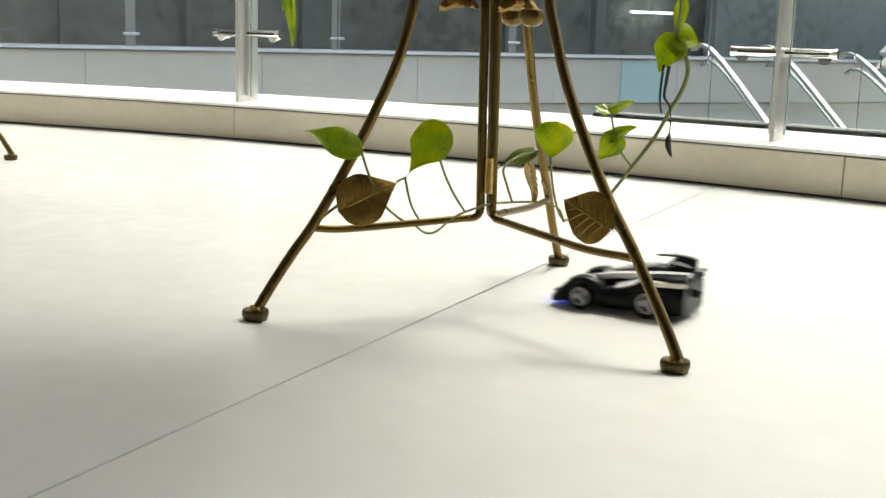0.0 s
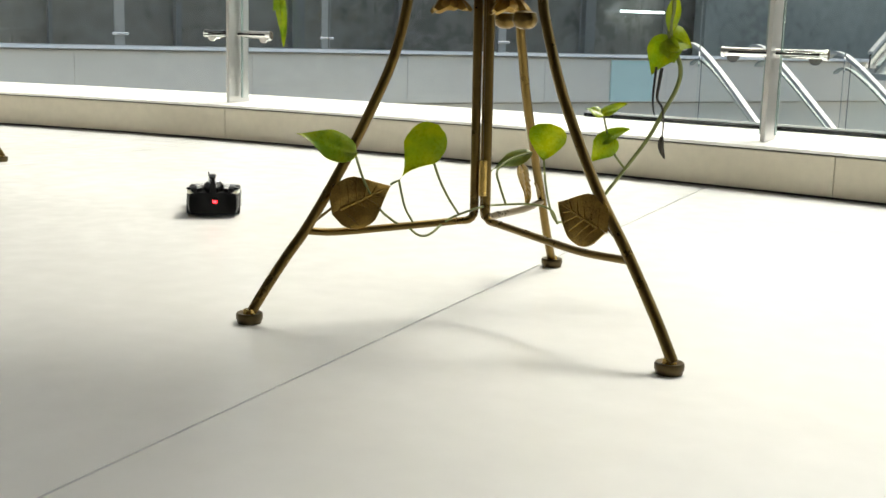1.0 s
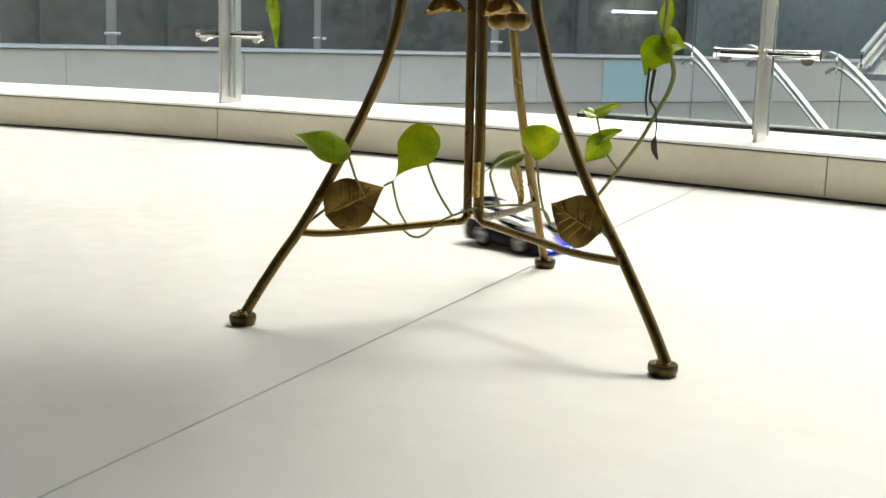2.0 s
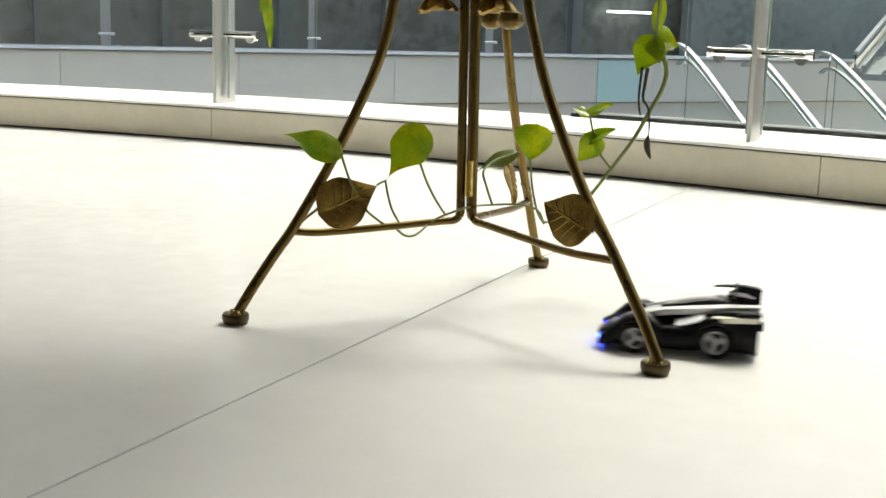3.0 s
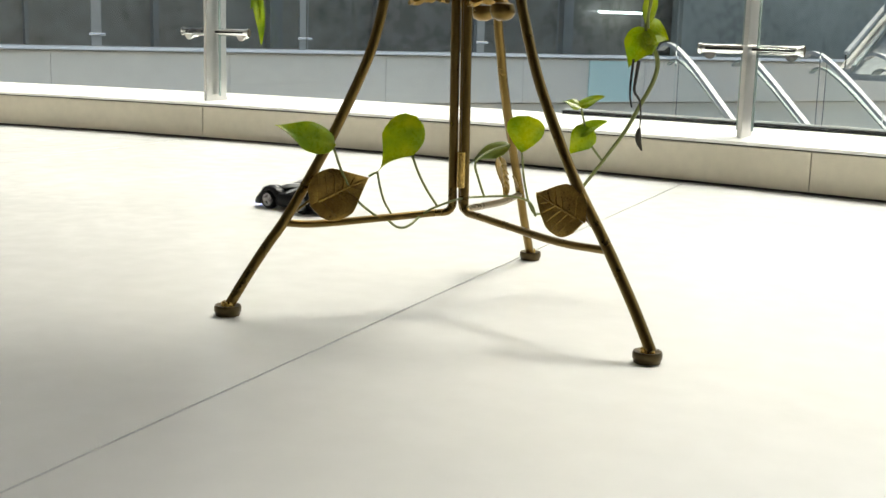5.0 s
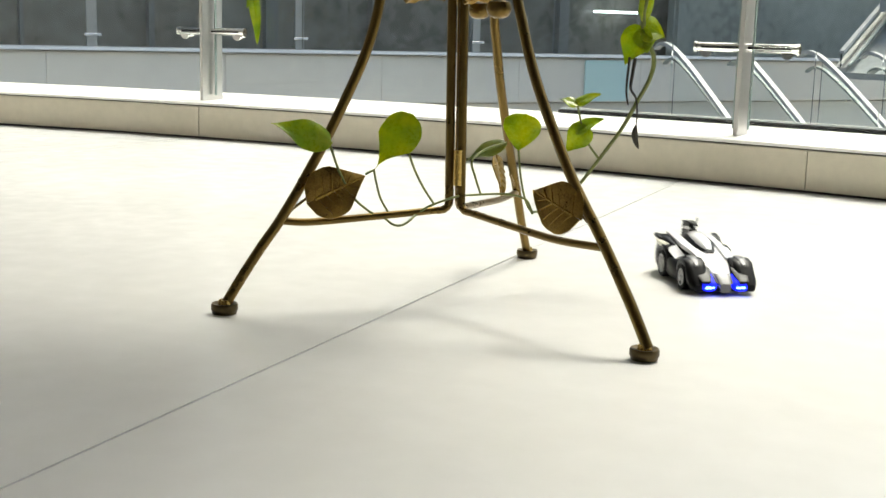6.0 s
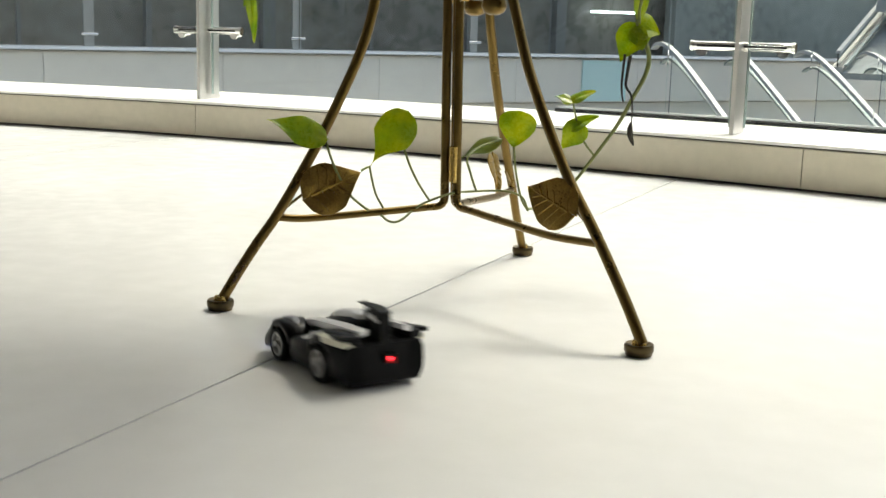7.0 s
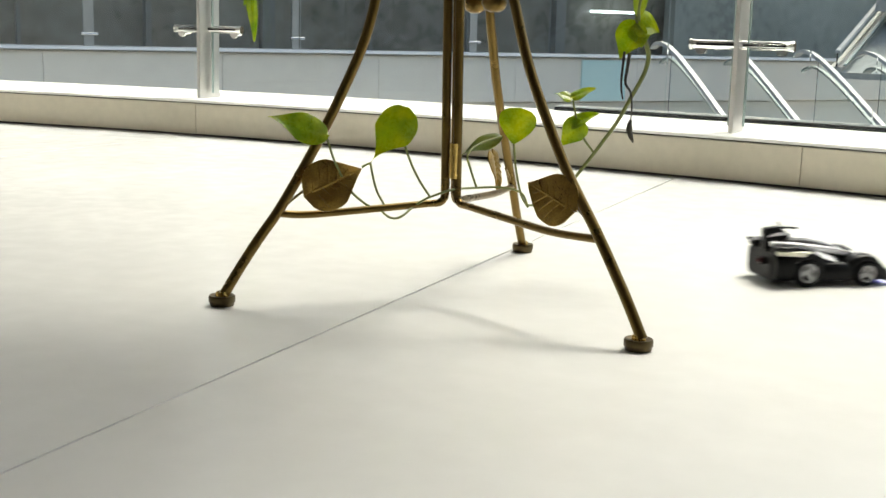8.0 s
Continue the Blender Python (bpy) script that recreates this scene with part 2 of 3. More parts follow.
turn = math.atan2(SEAM_DIR.y, SEAM_DIR.x) - math.pi / 2
for i in range(-5, 5):
    for j in range(-3, 3):
        across = Vector((SEAM_DIR.y, -SEAM_DIR.x, 0))
        c = SEAM_A + across * (0.6 + 1.2 * i) + SEAM_DIR * (0.85 + 2.4 * j)
        far = max((c + across * u + SEAM_DIR * v).y - kerb_y((c + across * u + SEAM_DIR * v).x) for u in (-0.6, 0.6) for v in (-1.2, 1.2))
        near = min((c + across * u + SEAM_DIR * v).y - kerb_y((c + across * u + SEAM_DIR * v).x) for u in (-0.6, 0.6) for v in (-1.2, 1.2))
        corners = [c + across * u + SEAM_DIR * v for u in (-0.6, 0.6) for v in (-1.2, 1.2)]
        if (near > 0.02 or max(q.x for q in corners) < ROOM[0] or min(q.x for q in corners) > ROOM[1] or max(q.y for q in corners) < ROOM[2]):
            continue
        at = Matrix.Translation(c) @ Matrix.Rotation(turn, 4, "Z")
        bm = floor_slab()
        inv = at.inverted()
        for co, no in (((ROOM[0], 0, 0), (-1, 0, 0)), ((ROOM[1], 0, 0), (1, 0, 0)), ((0, ROOM[2], 0), (0, -1, 0))):
            bmesh.ops.bisect_plane(bm, geom=bm.verts[:] + bm.edges[:] + bm.faces[:], plane_co=inv @ Vector(co),
                                   plane_no=inv.to_3x3() @ Vector(no), clear_outer=True)
            bmesh.ops.holes_fill(bm, edges=[e for e in bm.edges if e.is_boundary], sides=40)
        if bm.faces and far > 0.0:
            # cut along the kerb's foot
            for x in (-2.1, -1.8, -1.5, -1.2, -0.9, -0.6, -0.3, 0.0, 0.3, 0.6, 0.9, 1.2, 1.6, 2.0, 2.4):
                p, along, out = kerb_frame(x)
                bmesh.ops.bisect_plane(bm, geom=bm.verts[:] + bm.edges[:] + bm.faces[:], plane_co=inv @ (p + out * 0.012),
                                       plane_no=inv.to_3x3() @ out, clear_outer=True)
                bmesh.ops.holes_fill(bm, edges=[e for e in bm.edges if e.is_boundary], sides=40)
        if not bm.faces:
            bm.free()
            continue
        part("slab", bm, M_TILE, floor, smooth=False, at=at)


def wall(name, size, at, label, mat=M_WALL):
    return tagged(part(name, block(size, Matrix.Translation(at)), mat, smooth=False), label, "wall", kind="structure")


# walls out of view, added to keep skylight off the camera's side
wall("unseen_wall_south", (ROOM[1] - ROOM[0] + 0.4, 0.2, 3.4), ((ROOM[0] + ROOM[1]) / 2, ROOM[2] - 0.1, 1.69), "unseen grey-beige plaster wall added behind the balcony to block light")
wall("unseen_wall_west", (0.2, kerb_y(ROOM[0]) - ROOM[2] - 0.05, 3.4), (ROOM[0] - 0.1, (kerb_y(ROOM[0]) + ROOM[2]) / 2, 1.69), "unseen grey-beige plaster side wall added to block light")
wall("unseen_wall_east", (0.2, kerb_y(ROOM[1]) - ROOM[2] - 0.25, 3.4), (ROOM[1] + 0.1, (kerb_y(ROOM[1]) + ROOM[2] - 0.2) / 2, 1.69), "unseen grey-beige plaster side wall added to block light")
# out of view; added to cut off sun and sky over the near floor
ceiling = tagged(part("ceiling", deck(ROOM[0] - 0.2, ROOM[1] + 0.2, ROOM[2] - 0.2, CEILING_EDGE, 3.05, 3.3), M_WALL, smooth=False),
                 "unseen grey-beige ceiling added to shade the balcony", "ceiling", kind="structure")

# ---- the balustrade ----
POST_X = [-1.95, -0.677, 0.454, 1.45]
RAIL_IN = 0.115


def post_at(x):
    p, along, out = kerb_frame(x)
    m = Matrix((along, out, Vector((0, 0, 1)))).transposed().to_4x4()
    return Matrix.Translation(p + out * RAIL_IN + Vector((0, 0, KERB_TOP))) @ m @ Matrix.Rotation(radians(2.5 + 9 * x), 4, "Z")


def rail_post():
    post = thing("railing_post", "flat brushed steel railing post with a crossbar", "railing post", group="balustrade posts")
    part("blade", block((0.0085, 0.082, 1.0), Matrix.Translation((0, 0, 0.5)), 0.0015), M_STEEL, post)
    for z in (0.165, 0.80):
        y = 0.002
        bar = part("crossbar", tube([(-0.094, y, z), (0.094, y, z)], 0.0088, 16), M_CHROME, post, "polished chrome crossbar")
        # black strip paints the dark reflection along the middle of the chrome
        part("reflected_band", block((0.172, 0.002, 0.004), Matrix.Translation((0, y - 0.0086, z))), M_RUBBER, bar, "black strip standing for the bar's dark reflection", smooth=False)
        for s in (-1, 1):
            part("end_cap", tube([(s * 0.0945, y, z), (s * 0.1005, y, z)], 0.0105, 16), M_CHROME, bar)
            part("clamp", turned([(0.004, 0), (0.012, 0), (0.012, 0.005), (0.006, 0.007), (0.006, 0.030)], 18,
                                 Matrix.Translation((s * 0.078, y - 0.004, z - 0.008)) @ Matrix.Rotation(-math.pi / 2, 4, "X")), M_CHROME, bar)
    return post


first = rail_post()
first.matrix_basis = post_at(POST_X[0])
for x in POST_X[1:]:
    copy_thing(first, post_at(x))
for a, b in zip([-2.38] + POST_X, POST_X + [2.8]):
    pane = tagged(part("glass_panel", kerb_strip(a + 0.012, b - 0.012, RAIL_IN - 0.005, RAIL_IN + 0.005, KERB_TOP + 0.012, 1.06, 10), M_GLASS, smooth=False),
                  "clear frameless glass balustrade panel", "glass panel", group="balustrade panels")
    pane.visible_shadow = False
    for u in (a + 0.012, b - 0.012):
        part("polished_edge", kerb_strip(u - 0.0009, u + 0.0009, RAIL_IN - 0.0056, RAIL_IN + 0.0056, KERB_TOP + 0.012, 1.06, 1), M_GLASS_EDGE, pane,
             "dark green polished glass edge", smooth=False)

# ---- across the atrium ----
FAR_A, FAR_DIR = Vector((-3.6, 7.1, 0)), Vector((0.868, 0.497, 0))
FAR_OUT = Vector((-FAR_DIR.y, FAR_DIR.x, 0))
FAR = Matrix.Translation(FAR_A) @ Matrix((FAR_DIR, FAR_OUT, Vector((0, 0, 1)))).transposed().to_4x4()


def far_block(u0, u1, d0, d1, z0, z1, bevel=0.0):
    return block((u1 - u0, d1 - d0, z1 - z0), FAR @ Matrix.Translation(((u0 + u1) / 2, (d0 + d1) / 2, (z0 + z1) / 2)), bevel)


gallery = tagged(part("far_gallery", far_block(-6, 18, 0.0, 0.3, -0.35, 0.045), M_FASCIA, smooth=False),
                 "grey panelled edge of the gallery across the atrium", "gallery", kind="structure")
for k in range(18):
    u = -6 + 24 * k / 18
    part("fascia_panel", far_block(u + 0.002, u + 24 / 18 - 0.002, -0.02, -0.001, -0.34, 0.03), M_FASCIA, gallery, smooth=False)
part("white_edge", loft([[FAR @ Vector((u, d, z)) for d, z in ((-0.060, 0.054), (0.31, 0.054), (0.31, 0.078), (-0.030, 0.078))] for u in (-6, 18)]), M_WHITE_TRIM, gallery,
     "white slab edge with a sloping face", smooth=False)
part("teal_panel", far_block(5.365, 5.86, -0.035, -0.022, -0.34, 0.03), M_TEAL, gallery, "pale teal panel")
lower = tagged(part("lower_wall", far_block(-6, 18, 0.05, 0.35, -4.5, -0.36), M_FASCIA, smooth=False),
               "grey wall of the storey below across the atrium", "wall", kind="structure")
shop = tagged(part("far_wall", far_block(-6, 18, 1.6, 1.9, 0.0, 4.0), M_FAR_DARK, smooth=False),
              "dark glazed shopfronts behind the far gallery", "shopfront", kind="structure")
for k in range(20):
    u = -4.6 + 1.07 * k
    w = (0.05, 0.12, 0.03)[k % 3]
    part("mullion", far_block(u, u + w, 1.5, 1.599, 0.0, 4.0), M_FAR_LIGHT, shop, smooth=False)
# added pale sheet: whitish haze reflected in the glass, painted as a surface
part("haze_sheet", far_block(7.5, 18, 1.30, 1.48, 0.05, 4.0), M_HAZE, shop, "pale green-grey sheet standing for reflected haze", smooth=False)
tagged(part("upper_gallery", far_block(-6, 18, -0.3, 2.0, 4.0, 5.2), M_FASCIA, smooth=False),
       "grey edge of the storey above across the atrium", "gallery", kind="structure")
tagged(part("far_floor", far_block(-6, 18, 0.3, 1.6, -0.2, 0.04), M_LOWER, smooth=False), "far gallery floor", "floor", kind="structure")
tagged(part("hall_floor", block((26, 22, 0.2), Matrix.Translation((2, 8, -4.6))), M_LOWER, smooth=False),
       "grey floor of the hall below", "floor", kind="structure")


def far_post():
    post = thing("far_railing_post", "slim steel post of the far balustrade", "railing post", group="far balustrade posts")
    part("blade", block((0.075, 0.02, 1.0), Matrix.Translation((0, 0, 0.5)), 0.002), M_STEEL, post)
    part("crossbar", tube([(-0.06, -0.03, 0.088), (0.06, -0.03, 0.088)], 0.012, 10), M_CHROME, post)
    return post


fp = far_post()
for k, u in enumerate((-0.64, 1.024, 2.660, 4.30)):
    m = FAR @ Matrix.Translation((u, 0.12, 0.078))
    if k:
        copy_thing(fp, m)
    else:
        fp.matrix_basis = m
far_glass = tagged(part("far_glass", far_block(-6, 18, 0.11, 0.12, 0.08, 1.1), M_GLASS, smooth=False),
                   "clear glass of the far balustrade", "glass panel")
far_glass.visible_shadow = False
lamp = thing("strip_light", "lit white strip light in the far shopfront", "strip light", FAR @ Matrix.Translation((6.78, 1.45, 0.496)))
part("tube", block((0.57, 0.03, 0.022), bevel=0.006), M_TUBE, lamp)
part("bracket", block((0.03, 0.10, 0.02), Matrix.Translation((0, 0.068, 0))), M_FAR_LIGHT, lamp)


def escalator(at, label, length=3.2, wide=0.62, deep=1.0):
    """Runs down along its own +x; the landing is at its origin."""
    e = thing("escalator", label, "escalator", at, group="atrium escalators")
    slope = math.tan(radians(30))
    run = [(-0.20, -0.03), (-0.14, -0.003), (-0.06, 0), (0.08, -0.04), (0.4, -0.20)] + [(0.4 + k, -0.20 - slope * k) for k in (0.8, 1.8, length - 0.4)]
    for s in (-1, 1):
        y = s * wide / 2
        b = part("balustrade", loft([[(x, y - 0.006, z - 0.55 * deep), (x, y + 0.006, z - 0.55 * deep), (x, y + 0.006, z - 0.004), (x, y - 0.006, z - 0.004)]
                                     for x, _, z in spline([(x, 0, z) for x, z in run[3:]], 6)]), M_GLASS, e, "glass balustrade", smooth=False)
        b.visible_shadow = False
        part("handrail", loft([[(x, y - 0.024, z), (x, y + 0.024, z), (x, y + 0.018, z + 0.022), (x, y - 0.018, z + 0.022)]
                               for x, _, z in spline([(x, 0, z) for x, z in run], 6)]), M_HANDRAIL, b, "pale handrail")
        # added pale strip: the soft sheen of the glass side, put in as colour
        part("sheen_strip", loft([[(x, y + 0.055, z - 0.10), (x, y + (0.12 if s > 0 else 0.085), z - 0.10), (x, y + (0.12 if s > 0 else 0.085), z - 0.085), (x, y + 0.055, z - 0.085)]
                                 for x, _, z in spline([(x, 0, z) for x, z in run], 6)]), M_SHEEN, e, "pale grey-green strip standing for the sheen of the glass", smooth=False)
        part("skirt", loft([[(x, y - 0.05, z - 0.75 * deep), (x, y + 0.05, z - 0.75 * deep), (x, y + 0.05, z - 0.55 * deep), (x, y - 0.05, z - 0.55 * deep)]
                            for x, _, z in spline([(x, 0, z) for x, z in run], 6)]), M_STEEL, e, "steel skirt panel")
    part("truss", loft([[(x, -wide / 2, z - 1.0 * deep), (x, wide / 2, z - 1.0 * deep), (x, wide / 2, z - 0.76 * deep), (x, -wide / 2, z - 0.76 * deep)]
                        for x, _, z in spline([(x, 0, z) for x, z in run], 4)]), M_TRUSS, e, smooth=False)
    for k in range(12):
        x = 0.4 + 0.2 * k
        part("step", block((0.19, wide - 0.12, 0.12), Matrix.Translation((x, 0, -0.72 * deep - slope * (x - 0.4)))), M_STEP, e, smooth=False)
    return e


ESC = escalator(pose(1.600, 7.07, 0.200, 0, 0, -72), "escalator going down with pale handrails and glass sides", 3.2, 0.5)
copy_thing(ESC, pose(2.58, 7.07, 0.17, 0, 0, -72))
escalator(pose(5.33, 10.80, 1.98, 0, 0, -132), "upper escalator with pale handrails across the atrium", 3.2, 0.5, 0.2)


tagged(part("landing", block((2.6, 3.6, 0.2), Matrix.Translation((2.1, 8.75, -0.87))), M_LOWER, smooth=False),
       "grey landing where the escalators meet", "landing", kind="structure")

# ---- the plant stand ----
# each leg: its way round the middle, then radius and height along its bow
LEGS = [
    (-158.0, 0.2330, ((0.2320, 0.009), (0.2139, 0.0382), (0.1961, 0.0647), (0.1772, 0.0913), (0.1459, 0.1446), (0.1185, 0.1981), (0.0953, 0.2514), (0.0825, 0.3041), (0.075, 0.37), (0.080, 0.52), (0.110, 0.68))),
    (-51.8, 0.2606, ((0.2645, 0.010), (0.2525, 0.0283), (0.2376, 0.0495), (0.2046, 0.0925), (0.1675, 0.1366), (0.1355, 0.1833), (0.1071, 0.2318), (0.0863, 0.2817), (0.0784, 0.3068), (0.067, 0.37), (0.072, 0.52), (0.105, 0.68))),
    (70.4, 0.2530, ((0.2510, 0.009), (0.2200, 0.0544), (0.1992, 0.0903), (0.1758, 0.1253), (0.1555, 0.1587), (0.1369, 0.1909), (0.1209, 0.2219), (0.1092, 0.2519), (0.0978, 0.2811), (0.080, 0.37), (0.080, 0.52), (0.105, 0.68))),
]
STAND_AT = Vector((-0.0165, 0.030, 0))


def plant_stand():
    stand = thing("plant_stand", "tall brass-coloured metal plant stand with three curved legs", "plant stand", group="plant stands")

    for deg, foot_r, bow in LEGS:
        a = radians(deg)
        way, side = Vector((math.cos(a), math.sin(a), 0)), Vector((-math.sin(a), math.cos(a), 0))

        def at(r, z, s=0.0):
            return way * r + side * s + Vector((-0.012 * z, 0, z))
        line = spline([way * r + Vector((0, 0, z)) for r, z in bow], 8)
        joint = min(line, key=lambda q: abs(q.z - 0.0855))
        leg = part("leg", tube(line, 0.0050, 14), M_BRASS, stand)
        f = Matrix.Translation(way * foot_r)
        foot = part("foot", turned([(0.0085, 0), (0.0113, 0.0004), (0.0118, 0.0030), (0.0126, 0.0042), (0.0127, 0.0085), (0.0119, 0.0102), (0.0085, 0.0098), (0.0066, 0.0088)], 24, f), M_CAP, leg, "turned brass foot cap")
        # brighter brass here paints the highlight where the leg enters the cap
        part("socket", turned([(0.0062, 0.0086), (0.0060, 0.0125), (0.0050, 0.0135)], 18, f), M_HINGE, foot, "socket with its highlight as bright brass")
        # tie rod from the leg to the middle, bent up into the upright
        bar = spline([joint, at(0.148, 0.0846), at(0.085, 0.0880), at(0.0260, 0.0918)], 6)
        bend = [at(0.0167 - 0.0090 * math.sin(t), 0.1010 - 0.009 * math.cos(t)) for t in (0, 0.4, 0.8, 1.2, 1.5708)]
        up = [at(0.0076, z) for z in (0.14, 0.25, 0.36, 0.48, 0.60)]
        rod = bar + bend + up
        part("tie_rod", tube(rod, lambda t: 0.0037 + 0.0008 * min(1.0, max(0.0, (t * (len(rod) - 1) - len(bar)) / 5)), 12), M_BRASS, stand)
        # stub that carries the ornamental leaf
        part("ornament_stub", tube([joint - way * 0.002 + Vector((0, 0, 0.002)), joint - way * 0.015 + Vector((0, 0, 0.013)), joint - way * 0.030 + Vector((0, 0, 0.024))], 0.0014, 8), M_BRASS, leg)
        # rosette of turned-up petals where the uprights meet the legs
        for k, (rr, zz, n, droop) in enumerate(((0.036, 0.309, 8, 40), (0.034, 0.314, 7, 12), (0.033, 0.318, 6, -25))):
            bm = bmesh.new()
            for p in range(n):
                m = Matrix.Translation(at(rr, zz)) @ Matrix.Rotation(2 * math.pi * p / n + k, 4, "Z") @ Matrix.Rotation(radians(droop + 8 * math.sin(5 * p)), 4, "Y")
                rings = []
                for u in range(6):
                    t = u / 5
                    w = 0.0095 * math.sin(math.pi * (0.10 + 0.80 * t)) ** 0.8
                    c = Vector((0.003 + 0.021 * t, 0, 0.006 * t * (1 - t)))
                    rings.append([m @ (c + Vector((0, w * math.cos(b), 0.0016 * math.sin(b) - 0.45 * w * abs(math.cos(b)) + 0.003))) for b in (2 * math.pi * h / 8 for h in range(8))])
                loft(rings, bm)
            part("rosette", bm, M_GOLDLEAF, stand, "gold flower ornament")
        if deg != -158.0:
            bm = turned([(0.004, -0.012), (0.0095, -0.0095), (0.0122, -0.004), (0.0105, 0.003), (0.004, 0.005)], 16, Matrix.Translation(at(0.060, 0.292)))
            part("bud", bm, M_BRASS, stand, "gold bud ornament")
    hinge = Vector((-0.0016, 0, 0.137))
    part("hinge", tube([hinge + Vector((0.001, -0.0125, -0.019)), hinge + Vector((0.001, -0.0125, 0.016))], 0.0042, 10), M_HINGE, stand, "small bright brass hinge")
    top = Vector((0, 0, 0.68))
    part("ring", tube([top + Vector((0.105 * math.cos(t), 0.105 * math.sin(t), 0)) for t in (2 * math.pi * k / 40 for k in range(41))], 0.006, 10), M_BRASS, stand)
    return stand


stand = plant_stand()
stand.matrix_basis = Matrix.Translation(STAND_AT)
pot_at = Matrix.Translation(STAND_AT + Vector((0, 0, 0.6865)))
pot = thing("plant_pot", "round glazed plant pot resting in the stand", "plant pot", pot_at)
part("pot", turned([(0.06, 0.0), (0.098, 0.001), (0.115, 0.05), (0.128, 0.15), (0.132, 0.16), (0.122, 0.162), (0.115, 0.13), (0.03, 0.128)], 36), M_POT, pot)
part("soil", turned([(0.02, 0.136), (0.112, 0.138), (0.10, 0.141), (0.02, 0.144)], 30), M_SOIL, pot)
copy_thing(stand, Matrix.Translation((-1.212, 1.130, 0)) @ Matrix.Rotation(radians(48), 4, "Z"))


def heart_leaf(length, width, curl=0.15, fold=0.25, thick=0.0007, taper=0.42, lobe=0.03):
    """A heart-shaped leaf: stalk at the origin, tip along +x, upper side +z."""
    bm = bmesh.new()
    nu, nv = 20, 10
    layers = []
    for side in (1, -1):
        rows = []
        for i in range(nu + 1):
            t = i / nu
            half = width / 2 * min(1.0, (math.sin(math.pi * min(1, t ** 0.62)) ** 0.8) * 1.02 + 0.0)
            half *= 1 - taper * max(0.0, (t - 0.5) / 0.5)
            row = []
            for j in range(nv + 1):
                s = -1 + 2 * j / nv
                back = lobe * length * (1 - t) ** 3 * (abs(s) ** 1.2)
                x = length * t - back * 1.0
                y = half * s
                z = -curl * length * t * t + fold * abs(y) - 0.55 * abs(y) ** 2 / width + 0.03 * length * math.sin(7 * t + 2 * s) * abs(s)
                row.append(bm.verts.new((x, y, z + side * thick / 2)))
            rows.append(row)
        layers.append(rows)
        for a, b in zip(rows, rows[1:]):
            for k in range(nv):
                bm.faces.new((a[k], a[k + 1], b[k + 1], b[k]))
    up, dn = layers
    for i in range(nu):
        for k in (0, nv):
            bm.faces.new((up[i][k], up[i + 1][k], dn[i + 1][k], dn[i][k]))
    for k in range(nv):
        bm.faces.new((up[0][k], up[0][k + 1], dn[0][k + 1], dn[0][k]))
        bm.faces.new((up[nu][k], up[nu][k + 1], dn[nu][k + 1], dn[nu][k]))
    bmesh.ops.remove_doubles(bm, verts=bm.verts, dist=0.00005)
    return bm


def facing(base, tip, normal):
    """The pose of a leaf from its stalk end, its tip and the way its upper side looks."""
    x = (Vector(tip) - Vector(base)).normalized()
    z = Vector(normal)
    z = (z - x * z.dot(x)).normalized()
    return Matrix.Translation(base) @ Matrix((x, z.cross(x), z)).transposed().to_4x4()


def leaf(parent, base, tip, width, normal, mat=None, curl=0.12, fold=0.2, name="leaf", label="", thick=0.0007, taper=0.42, lobe=0.03):
    n = (Vector(tip) - Vector(base)).length
    bm = heart_leaf(n, width, curl, fold, thick, taper, lobe)
    bmesh.ops.transform(bm, matrix=facing(base, tip, normal), verts=bm.verts)
    return part(name, bm, mat or M_LEAF, parent, label)


# gold leaves on the legs
def ornament_leaf(base, tip, width, normal):
    base, tip = Vector(base) - STAND_AT, Vector(tip) - STAND_AT
    n = (Vector(tip) - Vector(base)).length
    blade = leaf(stand, base, tip, width, normal, M_GOLDLEAF, 0.1, 0.3, "ornament_leaf", "antique gold metal leaf", 0.0014, 0.50, 0.16)
    m = facing(base, tip, normal)

    def on(t, y):
        return m @ Vector((n * t, y, -0.1 * n * t * t + 0.3 * abs(y) - 0.55 * y * y / width + 0.0006))
    bm = tube([on(t, 0) for t in (0.0, 0.25, 0.5, 0.75, 0.96)], lambda t: 0.0019 - 0.0011 * t, 6)
    for k in range(5):
        for sgn in (-1, 1):
            a = 0.03 + 0.15 * k
            reach = width * (0.40, 0.42, 0.36, 0.26, 0.15)[k]
            tube([on(a + lift * (0.13 + 0.01 * k), sgn * reach * lift) for lift in (0.0, 0.35, 0.7, 1.0)], lambda t: 0.0013 - 0.0006 * t, 5, bm)
    part("vein_relief", bm, M_GOLDLEAF, blade)
    return blade


ornament_leaf((-0.1500, -0.0414, 0.1085), (-0.1035, -0.0230, 0.1305), 0.049, (0.25, -1, 0.25))
ornament_leaf((0.0860, -0.1132, 0.1110), (0.0490, -0.0792, 0.1292), 0.046, (-0.5, -0.9, 0.2))
ornament_leaf((0.0267, 0.2200, 0.1219), (0.0375, 0.2100, 0.0816), 0.040, (1, -0.35, 0.1))


# ---- the trailing plant ----
vine = thing("trailing_vine", "green trailing vine with heart-shaped leaves winding on the stand", "vine")


def stem(points, r0, r1=None, mat=None, label=""):
    r1 = r1 or r0
    return part("stem", tube(spline(points, 6), lambda t: r0 + (r1 - r0) * t, 8), mat or M_STEM, vine, label)


